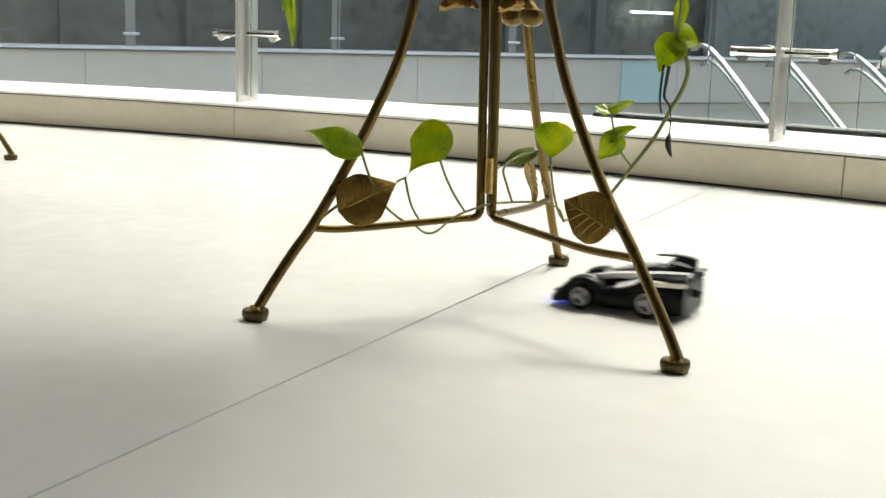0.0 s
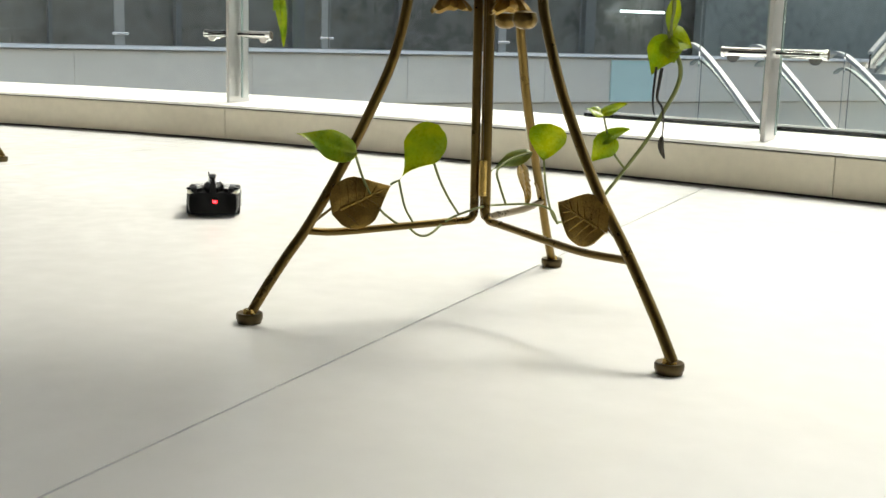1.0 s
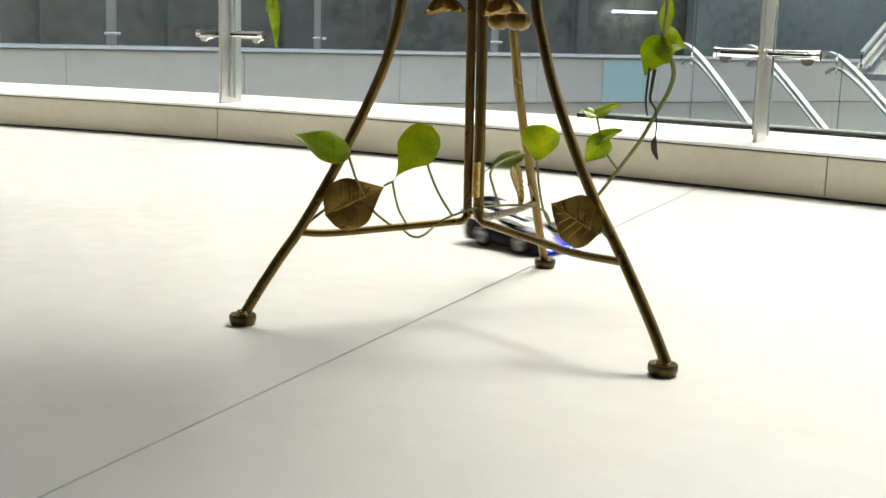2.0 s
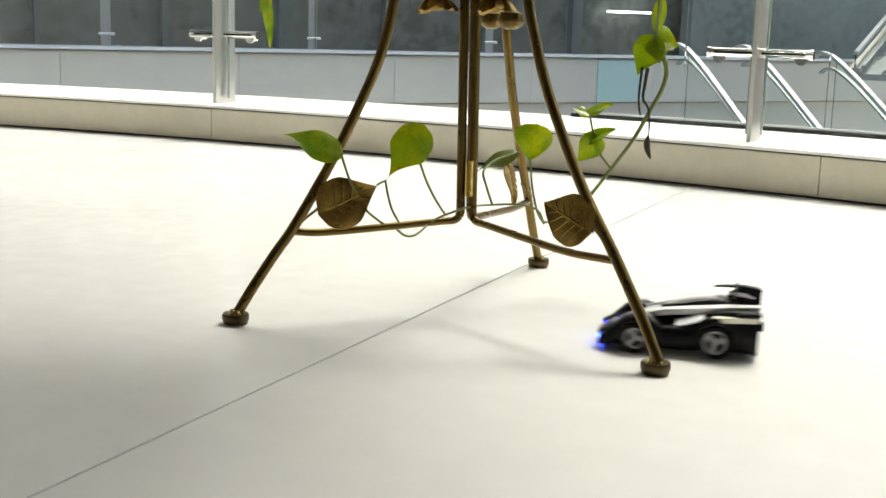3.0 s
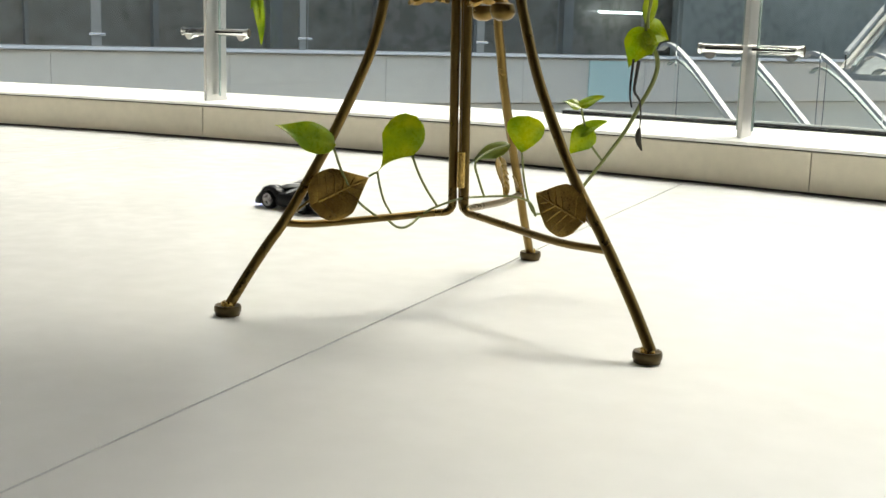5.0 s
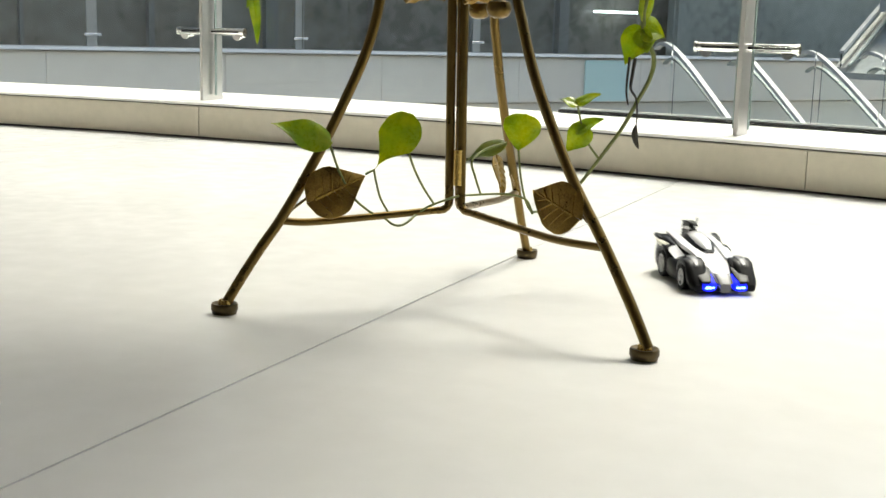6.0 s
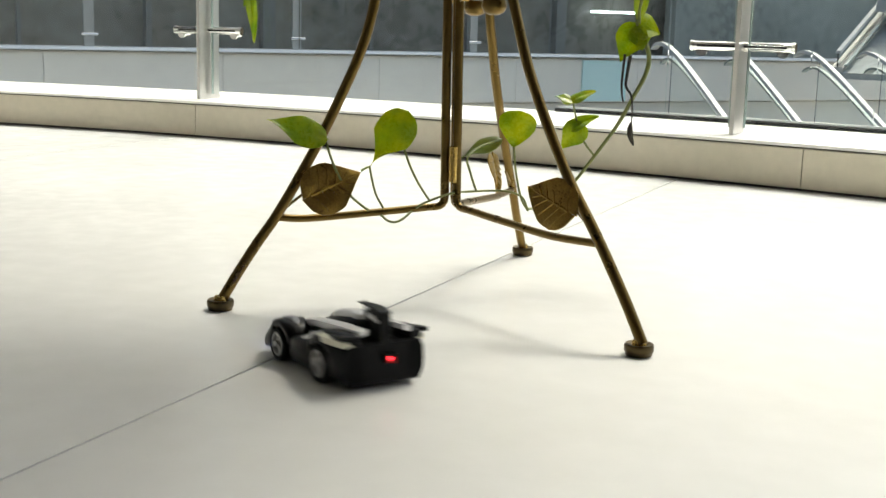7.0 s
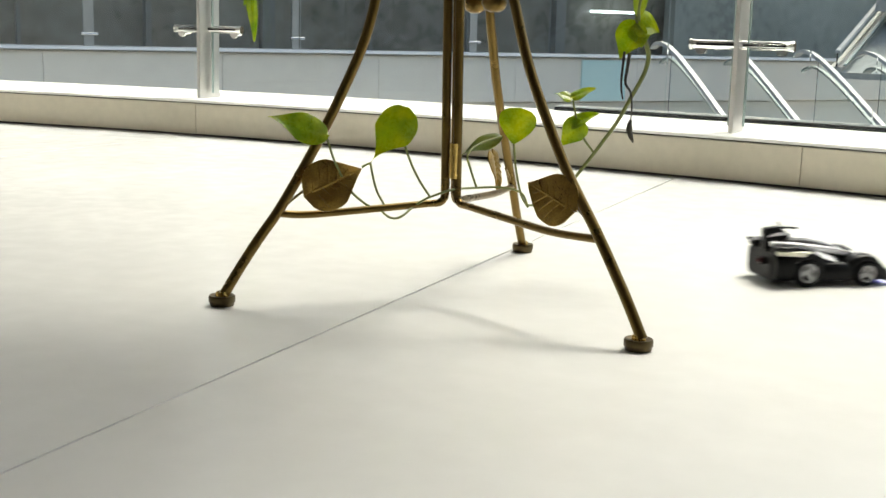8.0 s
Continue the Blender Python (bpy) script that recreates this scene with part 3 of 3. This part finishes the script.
# round the tie rod of the western leg
stem([(-0.0992, 0.0035, 0.0900), (-0.0880, 0.0020, 0.0865), (-0.0790, -0.0100, 0.0822), (-0.0713, -0.0096, 0.0809), (-0.0640, -0.0045, 0.0838), (-0.0565, 0.0120, 0.0890), (-0.0485, 0.0110, 0.0950),
      (-0.0393, 0.0053, 0.1005), (-0.0187, 0.0136, 0.1072), (-0.0017, 0.0600, 0.1032), (0.0327, 0.0600, 0.1050), (0.0530, 0.0600, 0.0999), (0.0606, 0.0600, 0.0855)], 0.0013, 0.0011)
stem([(-0.0972, -0.0185, 0.0935), (-0.1020, -0.0200, 0.0965), (-0.1152, -0.0254, 0.1092), (-0.1285, -0.0307, 0.1343), (-0.1372, -0.0340, 0.1600)], 0.0012)
leaf(vine, (-0.1365, -0.0340, 0.1620), (-0.1866, -0.0542, 0.1822), 0.0295, (0.20, -0.80, 0.52), curl=0.10, fold=0.2)
stem([(-0.0833, -0.0125, 0.0946), (-0.0900, -0.0150, 0.1070), (-0.0940, -0.0165, 0.1210), (-0.0969, -0.0180, 0.1359)], 0.0011)
stem([(-0.1046, -0.0211, 0.1312), (-0.1000, -0.0192, 0.1338), (-0.0964, -0.0178, 0.1350)], 0.0012, 0.0010, M_LEAF_DARK)
stem([(-0.0393, 0.0053, 0.1005), (-0.0507, 0.0007, 0.1186), (-0.0605, -0.0033, 0.1397), (-0.0681, -0.0063, 0.1659), (-0.0670, -0.0050, 0.1850)], 0.0012)
leaf(vine, (-0.0620, -0.0081, 0.1870), (-0.0958, -0.0182, 0.1365), 0.039, (-0.15, -0.9, 0.15), curl=0.02, fold=0.12, taper=0.95)

# round the back leg
stem([(0.0630, 0.1000, 0.0791), (0.0553, 0.1000, 0.0921), (0.0488, 0.1000, 0.1188), (0.0452, 0.1000, 0.1490)], 0.0012)
leaf(vine, (0.0505, 0.1000, 0.1835), (0.0450, 0.0960, 0.1462), 0.0395, (0.05, -0.9, 0.2), curl=0.08, fold=0.15, taper=0.1)
stem([(0.0069, 0.0600, 0.1041), (0.0004, 0.0600, 0.1224), (-0.0030, 0.0620, 0.1380), (0.0100, 0.0800, 0.1480), (0.0319, 0.1000, 0.1539)], 0.0012)
leaf(vine, (0.0319, 0.1000, 0.1539), (-0.0097, 0.0900, 0.1392), 0.020, (0, -0.6, 0.8), M_LEAF_DARK, curl=0.15, fold=0.3)
leaf(vine, (0.1200, 0.1400, 0.1700), (0.0981, 0.1360, 0.1422), 0.028, (0.3, -0.8, 0.4), curl=0.1, fold=0.3)
leaf(vine, (0.1067, 0.1420, 0.1632), (0.1359, 0.1400, 0.1810), 0.020, (-0.35, -0.6, 0.6), curl=0.12, fold=0.5)
stem([(0.1349, 0.1400, 0.1349), (0.1231, 0.1400, 0.1497), (0.1165, 0.1400, 0.1620)], 0.0012)
leaf(vine, (0.1090, 0.1400, 0.1929), (0.0905, 0.1400, 0.2005), 0.017, (0.1, -0.5, 0.8), curl=0.15, fold=0.3)
leaf(vine, (0.1075, 0.1400, 0.1938), (0.1317, 0.1400, 0.2080), 0.017, (-0.1, -0.5, 0.8), curl=0.15, fold=0.3)
stem([(0.1088, 0.1400, 0.1929), (0.1110, 0.1400, 0.1839), (0.1148, 0.1400, 0.1680)], 0.0011)
stem([(0.0606, 0.0700, 0.0860), (0.0856, 0.1300, 0.0790), (0.1002, 0.1400, 0.0893), (0.1157, 0.1400, 0.1084), (0.1410, 0.1400, 0.1442), (0.1576, 0.1400, 0.1691), (0.1716, 0.1400, 0.1966),
      (0.1848, 0.1400, 0.2239), (0.1870, 0.1400, 0.2459), (0.1747, 0.1400, 0.2709)], 0.0013, 0.0027)
stem([(0.1747, 0.1400, 0.2709), (0.1734, 0.1400, 0.2914), (0.1755, 0.1400, 0.3147), (0.165, 0.125, 0.40), (0.100, 0.075, 0.58), (0.085, 0.060, 0.79), (0.075, 0.055, 0.868), (0.045, 0.045, 0.850), (0.030, 0.040, 0.829)], 0.0029, 0.0034)
leaf(vine, (0.1720, 0.1400, 0.2760), (0.1985, 0.1380, 0.2698), 0.036, (0.1, -0.75, 0.55), curl=0.2, fold=0.35)
leaf(vine, (0.1740, 0.1390, 0.2770), (0.1553, 0.1350, 0.2371), 0.034, (-0.3, -0.85, 0.35), curl=0.1, fold=0.3)
leaf(vine, (0.1735, 0.1370, 0.2740), (0.1800, 0.1330, 0.2500), 0.028, (0.2, -0.9, 0.25), curl=0.1, fold=0.3)
leaf(vine, (0.1730, 0.1400, 0.2826), (0.1785, 0.1400, 0.3300), 0.020, (0.6, -0.7, 0.1), curl=0.05, fold=0.5)
part("dry_root", tube(spline([(0.1612, 0.1350, 0.2450), (0.1595, 0.1350, 0.2175), (0.1600, 0.1350, 0.2040), (0.1621, 0.1350, 0.1943)], 6), lambda t: 0.0014 - 0.0005 * t, 6), M_DRY, vine, "dry brown root")
part("dry_root", tube(spline([(0.1670, 0.1350, 0.2440), (0.1650, 0.1350, 0.2265), (0.1640, 0.1350, 0.2116), (0.1700, 0.1350, 0.2017), (0.1722, 0.1350, 0.1850), (0.1718, 0.1350, 0.1725)], 6), lambda t: 0.0020 - 0.0014 * t, 6), M_DRY, vine, "dry brown root")
part("dry_leaf", tube(spline([(0.1720, 0.1350, 0.1740), (0.1708, 0.1350, 0.1660), (0.1716, 0.1350, 0.1580), (0.1757, 0.1350, 0.1477)], 6), lambda t: 0.0003 + 0.0030 * math.sin(math.pi * t) ** 0.7, 6), M_DRY, vine, "shrivelled dry leaf")

# leafy head above the pot, out of view, added to shade the floor
rng = random.Random(7)
shade_leaf = None
for k in range(64):
    turn_to, reach = 2.399963 * k, 0.05 + 0.21 * math.sqrt((k + 0.5) / 64)
    root = STAND_AT + Vector((0.07 * math.cos(turn_to), 0.07 * math.sin(turn_to), 0.822))
    tip = STAND_AT + Vector((-0.05 + reach * math.cos(turn_to), reach * math.sin(turn_to), 1.04 - 0.75 * reach + rng.uniform(-0.06, 0.06)))
    mid = (root + tip) / 2 + Vector((0, 0, 0.06))
    stem([root, mid, tip], 0.0016, 0.0012)
    out = Vector((math.cos(turn_to), math.sin(turn_to), rng.uniform(-0.7, -0.1)))
    at = facing(tip, tip + out, Vector((rng.uniform(-0.3, 0.3), rng.uniform(-0.3, 0.3), 1)))
    if shade_leaf is None:
        shade_leaf = part("leaf", heart_leaf(0.105, 0.085, 0.12, 0.2), M_LEAF, vine, at=at)
    else:
        twin = new("leaf", shade_leaf.data)
        twin.parent, twin.matrix_basis = vine, at @ Matrix.Scale(rng.uniform(0.75, 1.1), 4)

# a second trailing shoot in front of the glass
shoot = thing("hanging_shoot", "green shoot with long narrow leaves hung over the glass panel", "vine")
part("stem", tube(spline([(-0.498, 1.782, 0.93), (-0.498, 1.770, 1.05), (-0.498, 1.752, 1.0665), (-0.499, 1.730, 1.05), (-0.508, 1.705, 0.80), (-0.519, 1.700, 0.45), (-0.516, 1.700, 0.325), (-0.509, 1.697, 0.262)], 6), 0.003, 8), M_STEM, shoot)
for b, tp, w in (((-0.517, 1.698, 0.345), (-0.501, 1.688, 0.224), 0.030), ((-0.516, 1.698, 0.400), (-0.528, 1.698, 0.305), 0.024), ((-0.518, 1.698, 0.427), (-0.504, 1.698, 0.327), 0.019)):
    leaf(shoot, b, tp, w, (0.5, -0.8, 0.2), curl=0.05, fold=0.5)


# ---- the toy car: nose along +x, standing on its wheels ----
def ring_at(x, half, low, high, flat=0.6, n=14):
    """A rounded cross-section at x."""
    out = []
    for k in range(n):
        a = 2 * math.pi * k / n
        c, s = math.cos(a), math.sin(a)
        out.append((x, half * math.copysign(abs(c) ** flat, c), (low + high) / 2 + (high - low) / 2 * math.copysign(abs(s) ** flat, s)))
    return out


def shifted(ring, y):
    return [(a, b + y, c) for a, b, c in ring]


def toy_car():
    car = thing("toy_car", "small black and white toy racing car with blue headlights", "toy car")
    part("chassis", loft([ring_at(x, w, 0.004, h, 0.35) for x, w, h in ((-0.066, 0.032, 0.018), (-0.055, 0.029, 0.022), (0.0, 0.029, 0.020), (0.052, 0.029, 0.014), (0.066, 0.026, 0.010))]), M_BLACK, car)
    part("body", loft([ring_at(x, w, 0.012, h, 0.55) for x, w, h in ((-0.067, 0.031, 0.031), (-0.056, 0.032, 0.035), (-0.03, 0.027, 0.037), (0.0, 0.023, 0.034), (0.03, 0.020, 0.028), (0.055, 0.015, 0.020), (0.069, 0.009, 0.013))]), M_BLACK, car)
    part("hood", loft([ring_at(x, w, z - 0.006, z, 0.6) for x, w, z in ((-0.018, 0.0215, 0.0398), (0.004, 0.0200, 0.0380), (0.024, 0.0175, 0.0338), (0.044, 0.0130, 0.0268), (0.060, 0.0090, 0.0190), (0.0700, 0.0060, 0.0130))]), M_WHITE, car, "glossy white hood")
    part("nose_plate", loft([ring_at(x, w, z - 0.004, z, 0.6) for x, w, z in ((0.056, 0.0088, 0.0222), (0.064, 0.0076, 0.0178), (0.0712, 0.0060, 0.0128), (0.0722, 0.0056, 0.0075))]), M_GREY, car, "grey nose plate")
    part("hood_slot", block((0.010, 0.0016, 0.0010), Matrix.Translation((0.0155, 0.0, 0.0362)) @ Matrix.Rotation(radians(10), 4, "Y") @ Matrix.Rotation(math.pi / 2, 4, "Z")), M_GREY, car, "thin dark slot", smooth=False)
    # cockpit: a white dome in a black rim
    part("canopy", loft([ring_at(x, w, 0.030, h, 0.75) for x, w, h in ((-0.056, 0.007, 0.0430), (-0.046, 0.0128, 0.0485), (-0.03, 0.0142, 0.0490), (-0.010, 0.0128, 0.0455), (0.008, 0.0088, 0.0405), (0.016, 0.005, 0.0374))]), M_BLACK, car, "black canopy rim")
    part("dome", loft([ring_at(x, w, 0.036, h, 0.85) for x, w, h in ((-0.046, 0.005, 0.0490), (-0.039, 0.0090, 0.0513), (-0.024, 0.0102, 0.0516), (-0.006, 0.0092, 0.0482), (0.006, 0.0062, 0.0432), (0.012, 0.0035, 0.0397))]), M_WHITE, car, "white canopy dome")
    # upright tail fin with its top plate and a white flash on each side
    fin = part("tail_fin", loft([[(x, -0.0048, z0), (x, 0.0048, z0), (x + dx, 0.0030, z1), (x + dx, -0.0030, z1)] for x, dx, z0, z1 in ((-0.070, -0.001, 0.034, 0.0575), (-0.060, 0.0, 0.036, 0.0590), (-0.050, 0.0, 0.040, 0.0580), (-0.042, 0.0, 0.044, 0.0520))]), M_BLACK, car, "upright black tail fin", smooth=False)
    part("fin_plate", loft([[(x, -w, z), (x, w, z), (x, w, z + 0.0016), (x, -w, z + 0.0016)] for x, w, z in ((-0.0700, 0.0042, 0.0570), (-0.056, 0.0048, 0.0588), (-0.040, 0.0024, 0.0584), (-0.030, 0.0010, 0.0575))]), M_BLACK, fin, smooth=False)
    for s in (-1, 1):
        part("fin_flash", loft([[(x, s * (y - 0.0006), z - h), (x, s * (y + 0.0006), z - h), (x, s * (y + 0.0006), z + h), (x, s * (y - 0.0006), z + h)] for x, y, z, h in ((-0.066, 0.0042, 0.0500, 0.0006), (-0.058, 0.0040, 0.0522, 0.0016), (-0.050, 0.0039, 0.0530, 0.0018), (-0.042, 0.0038, 0.0530, 0.0006))]), M_WHITE, fin, "white flash", smooth=False)
    part("antenna", tube([(-0.046, 0.004, 0.045), (-0.050, 0.0065, 0.0645)], 0.0009, 6), M_GREY, car)
    part("rear_panel", block((0.004, 0.064, 0.032), Matrix.Translation((-0.0675, 0, 0.0200)), 0.0012), M_BLACK, car, smooth=False)
    part("tail_light", block((0.001, 0.0052, 0.0040), Matrix.Translation((-0.0699, -0.003, 0.0235)), 0.0003), M_RED, car, "glowing red tail light")
    # added bars that hide the red glow except from straight behind
    bm = bmesh.new()
    for y, z, w, h in ((-0.0065, 0.0235, 0.0015, 0.0072), (0.0005, 0.0235, 0.0015, 0.0072), (-0.003, 0.0264, 0.0055, 0.0014), (-0.003, 0.0206, 0.0055, 0.0014)):
        block((0.006, w, h), Matrix.Translation((-0.0720, y, z)), bm=bm)
    part("glow_blind", bm, M_BLACK, car, smooth=False)
    for s in (-1, 1):
        # wheel arches
        part("front_fender", loft([shifted(ring_at(x, w, low, h, 0.6), s * 0.0264) for x, w, low, h in ((0.010, 0.005, 0.008, 0.020), (0.017, 0.0105, 0.010, 0.0285), (0.0235, 0.0114, 0.0215, 0.0325), (0.034, 0.0117, 0.0275, 0.0350), (0.046, 0.0115, 0.0245, 0.0325), (0.0525, 0.0112, 0.008, 0.0275), (0.063, 0.0105, 0.004, 0.0175), (0.0690, 0.007, 0.004, 0.0115))]), M_BLACK, car)
        part("rear_fender", loft([shifted(ring_at(x, w, low, h, 0.6), s * 0.0262) for x, w, low, h in ((-0.0695, 0.008, 0.006, 0.034), (-0.060, 0.0105, 0.005, 0.0370), (-0.0505, 0.0112, 0.006, 0.0380), (-0.0475, 0.0114, 0.024, 0.0382), (-0.034, 0.0116, 0.0300, 0.0382), (-0.0205, 0.0122, 0.025, 0.0350), (-0.0165, 0.0110, 0.008, 0.0325), (-0.004, 0.007, 0.008, 0.0250))]), M_BLACK, car)
        # swept shoulder over the rear wheel
        part("shoulder", loft([shifted(ring_at(x, w, h - 0.006, h, 0.7), s * y) for x, y, w, h in ((-0.071, 0.0260, 0.0040, 0.0425), (-0.060, 0.0255, 0.0080, 0.0435), (-0.045, 0.0262, 0.0075, 0.0430), (-0.030, 0.0270, 0.0040, 0.0402), (-0.022, 0.0265, 0.0012, 0.0380))]), M_BLACK, car)
        part("fender_inlay", loft([shifted(ring_at(x, w, h - 0.003, h, 0.7), s * 0.0262) for x, w, h in ((0.023, 0.002, 0.0322), (0.030, 0.005, 0.0360), (0.042, 0.005, 0.0347), (0.052, 0.002, 0.0295))]), M_GREY, car, "grey fender inlay")
        part("side_stripe", loft([[(x, s * (y - w), z - 0.0030), (x, s * (y + w), z - 0.0045), (x, s * (y + w), z), (x, s * (y - w), z + 0.0010)] for x, y, w, z in ((-0.070, 0.0190, 0.0030, 0.0462), (-0.042, 0.0195, 0.0046, 0.0445), (-0.012, 0.0190, 0.0046, 0.0412), (0.012, 0.0165, 0.0036, 0.0378), (0.030, 0.0150, 0.002, 0.0330))]), M_WHITE, car, "white body stripe")
        part("side_pod", loft([shifted(ring_at(x, w, 0.005, h, 0.45), s * 0.0258) for x, w, h in ((-0.022, 0.010, 0.026), (-0.012, 0.0122, 0.0265), (0.0, 0.0122, 0.0265), (0.010, 0.0122, 0.0260), (0.022, 0.009, 0.0235))]), M_BLACK, car)
        part("pod_panel", loft([[(x, s * (y - 0.005), z), (x, s * (y + 0.005), z - 0.0035), (x, s * (y + 0.005), z - 0.002), (x, s * (y - 0.005), z + 0.0018)] for x, y, z in ((-0.022, 0.0300, 0.0365), (-0.014, 0.0300, 0.0340), (-0.006, 0.0290, 0.0312), (0.002, 0.0280, 0.0290))]), M_WHITE, car, "white side panel")
        part("fender_band", loft([[(x, s * (y - 0.004), z - 0.003), (x, s * (y + w), z - 0.0045), (x, s * (y + w), z), (x, s * (y - 0.004), z + 0.0016)] for x, y, w, z in ((-0.0690, 0.0310, 0.0030, 0.0385), (-0.054, 0.0325, 0.0050, 0.0385), (-0.040, 0.0330, 0.0050, 0.0378), (-0.030, 0.0330, 0.0030, 0.0368))]), M_CREAM, car, "cream band on the rear fender")
        part("wing_tip", loft([[(x, s * (y - w), z - 0.0015), (x, s * (y + w), z - 0.0015), (x, s * (y + w), z + 0.0015), (x, s * (y - w), z + 0.0015)] for x, y, w, z in ((-0.050, 0.030, 0.005, 0.0398), (-0.062, 0.0325, 0.0045, 0.0412), (-0.0710, 0.0345, 0.002, 0.0422))]), M_BLACK, car, smooth=False)
        # glowing blue body stands for the bar's halo on the bumper
        halo = part("headlight", loft([shifted(ring_at(x, w, 0.0050, h, 0.8), s * 0.0170) for x, w, h in ((0.054, 0.0092, 0.0215), (0.0680, 0.0088, 0.0145), (0.0702, 0.0070, 0.0110))]), M_BLUE_HALO, car, "deep blue halo of the headlight as a glowing surface")
        part("light_bar", block((0.0012, 0.0100, 0.0017), Matrix.Translation((0.0707, s * 0.0168, 0.0088)), 0.0004), M_BLUE, halo, "bright blue-white light bar")
        part("eyelid", loft([shifted(ring_at(x, w, h, h + 0.003, 0.6), s * 0.0205) for x, w, h in ((0.048, 0.0090, 0.0235), (0.060, 0.0080, 0.0175), (0.0695, 0.005, 0.0125))]), M_BLACK, car)
        for x, y, r in ((0.037, 0.0320, 0.0135), (-0.033, 0.0318, 0.0150)):
            wheel = new("wheel")
            wheel.empty_display_size = 0.01
            wheel.parent = car
            wheel.matrix_basis = Matrix.Translation((x, s * y, r))
            axis = Matrix.Rotation(-s * math.pi / 2, 4, "X")
            part("tyre", turned([(r * 0.62, -0.0065), (r * 0.92, -0.0065), (r, -0.0045), (r, 0.0045), (r * 0.92, 0.0065), (r * 0.72, 0.0065), (r * 0.68, 0.003)], 24, axis), M_RUBBER, wheel)
            bm = turned([(r * 0.66, 0.0), (r * 0.70, 0.004), (r * 0.70, 0.0064), (r * 0.60, 0.0064), (r * 0.56, 0.003), (r * 0.1, 0.002)], 24, axis)
            for k in range(3):
                block((r * 0.58, r * 0.30, 0.003), axis @ Matrix.Rotation(2 * math.pi * k / 3, 4, "Z") @ Matrix.Translation((r * 0.31, 0, 0.0044)), bm=bm)
            turned([(r * 0.05, 0.0), (r * 0.19, 0.0), (r * 0.17, 0.0070), (r * 0.05, 0.0072)], 12, axis, bm)
            part("rim", bm, M_RIM, wheel, "pale grey three-spoke rim")
    return car


car = toy_car()


# ---- what moves ----
def motions():
    way = [
        (0.00, 0.128, 0.056, 155), (0.10, 0.069, 0.086, 150), (0.20, 0.007, 0.138, 147), (0.30, -0.059, 0.198, 146),
        (0.40, -0.121, 0.254, 145), (0.50, -0.182, 0.313, 145), (0.60, -0.244, 0.377, 145), (0.70, -0.305, 0.437, 145),
        (0.80, -0.358, 0.491, 141), (0.90, -0.399, 0.548, 124), (1.00, -0.420, 0.609, 101), (1.10, -0.420, 0.666, 74),
        (1.20, -0.411, 0.728, 49), (1.30, -0.374, 0.758, 18), (1.40, -0.331, 0.770, -3), (1.50, -0.284, 0.752, -22),
        (1.60, -0.244, 0.734, -42), (1.70, -0.192, 0.658, -52), (1.90, -0.050, 0.480, -50), (2.10, 0.130, 0.330, -44),
        (2.25, 0.260, 0.235, -52), (2.40, 0.335, 0.145, -78), (2.55, 0.340, 0.055, -98), (2.70, 0.295, -0.015, -116),
        (2.80, 0.256, -0.047, -131), (2.90, 0.219, -0.077, -158), (3.00, 0.178, -0.082, -191), (3.10, 0.136, -0.076, -216),
        (3.20, 0.111, -0.040, -256), (3.30, 0.116, 0.028, -284), (3.40, 0.144, 0.108, -291), (3.50, 0.180, 0.198, -291),
        (3.60, 0.220, 0.295, -293), (3.70, 0.255, 0.385, -292), (3.80, 0.288, 0.470, -290), (3.90, 0.310, 0.540, -281),
        (4.00, 0.308, 0.596, -262), (4.10, 0.289, 0.646, -232), (4.20, 0.265, 0.674, -205), (4.30, 0.217, 0.673, -187),
        (4.40, 0.151, 0.651, -174), (4.50, 0.079, 0.626, -172), (4.60, 0.005, 0.605, -172), (4.70, -0.082, 0.590, -176),
        (4.90, -0.215, 0.600, -198), (5.05, -0.265, 0.650, -245), (5.15, -0.255, 0.700, -285), (5.25, -0.215, 0.725, -330),
        (5.40, -0.110, 0.670, -390), (5.60, 0.065, 0.470, -402), (5.80, 0.220, 0.284, -404), (5.90, 0.247, 0.214, -420),
        (6.00, 0.258, 0.155, -442), (6.10, 0.253, 0.078, -451), (6.20, 0.235, -0.024, -454), (6.30, 0.219, -0.123, -458),
        (6.40, 0.196, -0.201, -477), (6.50, 0.165, -0.247, -498), (6.60, 0.116, -0.278, -512), (6.70, 0.053, -0.295, -526),
        (6.80, -0.008, -0.296, -547), (6.90, -0.066, -0.272, -571), (7.00, -0.101, -0.233, -596), (7.10, -0.119, -0.187, -630),
        (7.20, -0.112, -0.137, -664), (7.30, -0.088, -0.089, -677), (7.40, -0.046, -0.061, -686), (7.50, 0.022, -0.027, -692),
        (7.60, 0.095, 0.018, -694), (7.70, 0.169, 0.061, -695), (7.80, 0.244, 0.102, -697), (7.90, 0.319, 0.130, -702),
        (8.00, 0.392, 0.151, -707),
    ]
    walk(car, [(t, pose(x, y, 0.0, 0, 0, deg)) for t, x, y, deg in way])
    # wheels turn with the way covered
    times = [w[0] for w in way]
    steps = np.arange(0, 8.0 * FPS + 1) / FPS
    xs, ys = np.interp(steps, times, [w[1] for w in way]), np.interp(steps, times, [w[2] for w in way])
    gone = np.hypot(np.diff(xs), np.diff(ys))
    for wheel in [c for c in car.children if c.name.startswith("wheel")]:
        p = wheel.matrix_basis.translation.copy()
        angle, rows = 0.0, []
        for k, t in enumerate(steps):
            if k:
                angle += min(80.0, math.degrees(gone[k - 1] / p.z))
            rows.append((float(t), Matrix.Translation(p) @ pose(0, 0, 0, 0, angle, 0)))
        walk(wheel, rows)


motions()
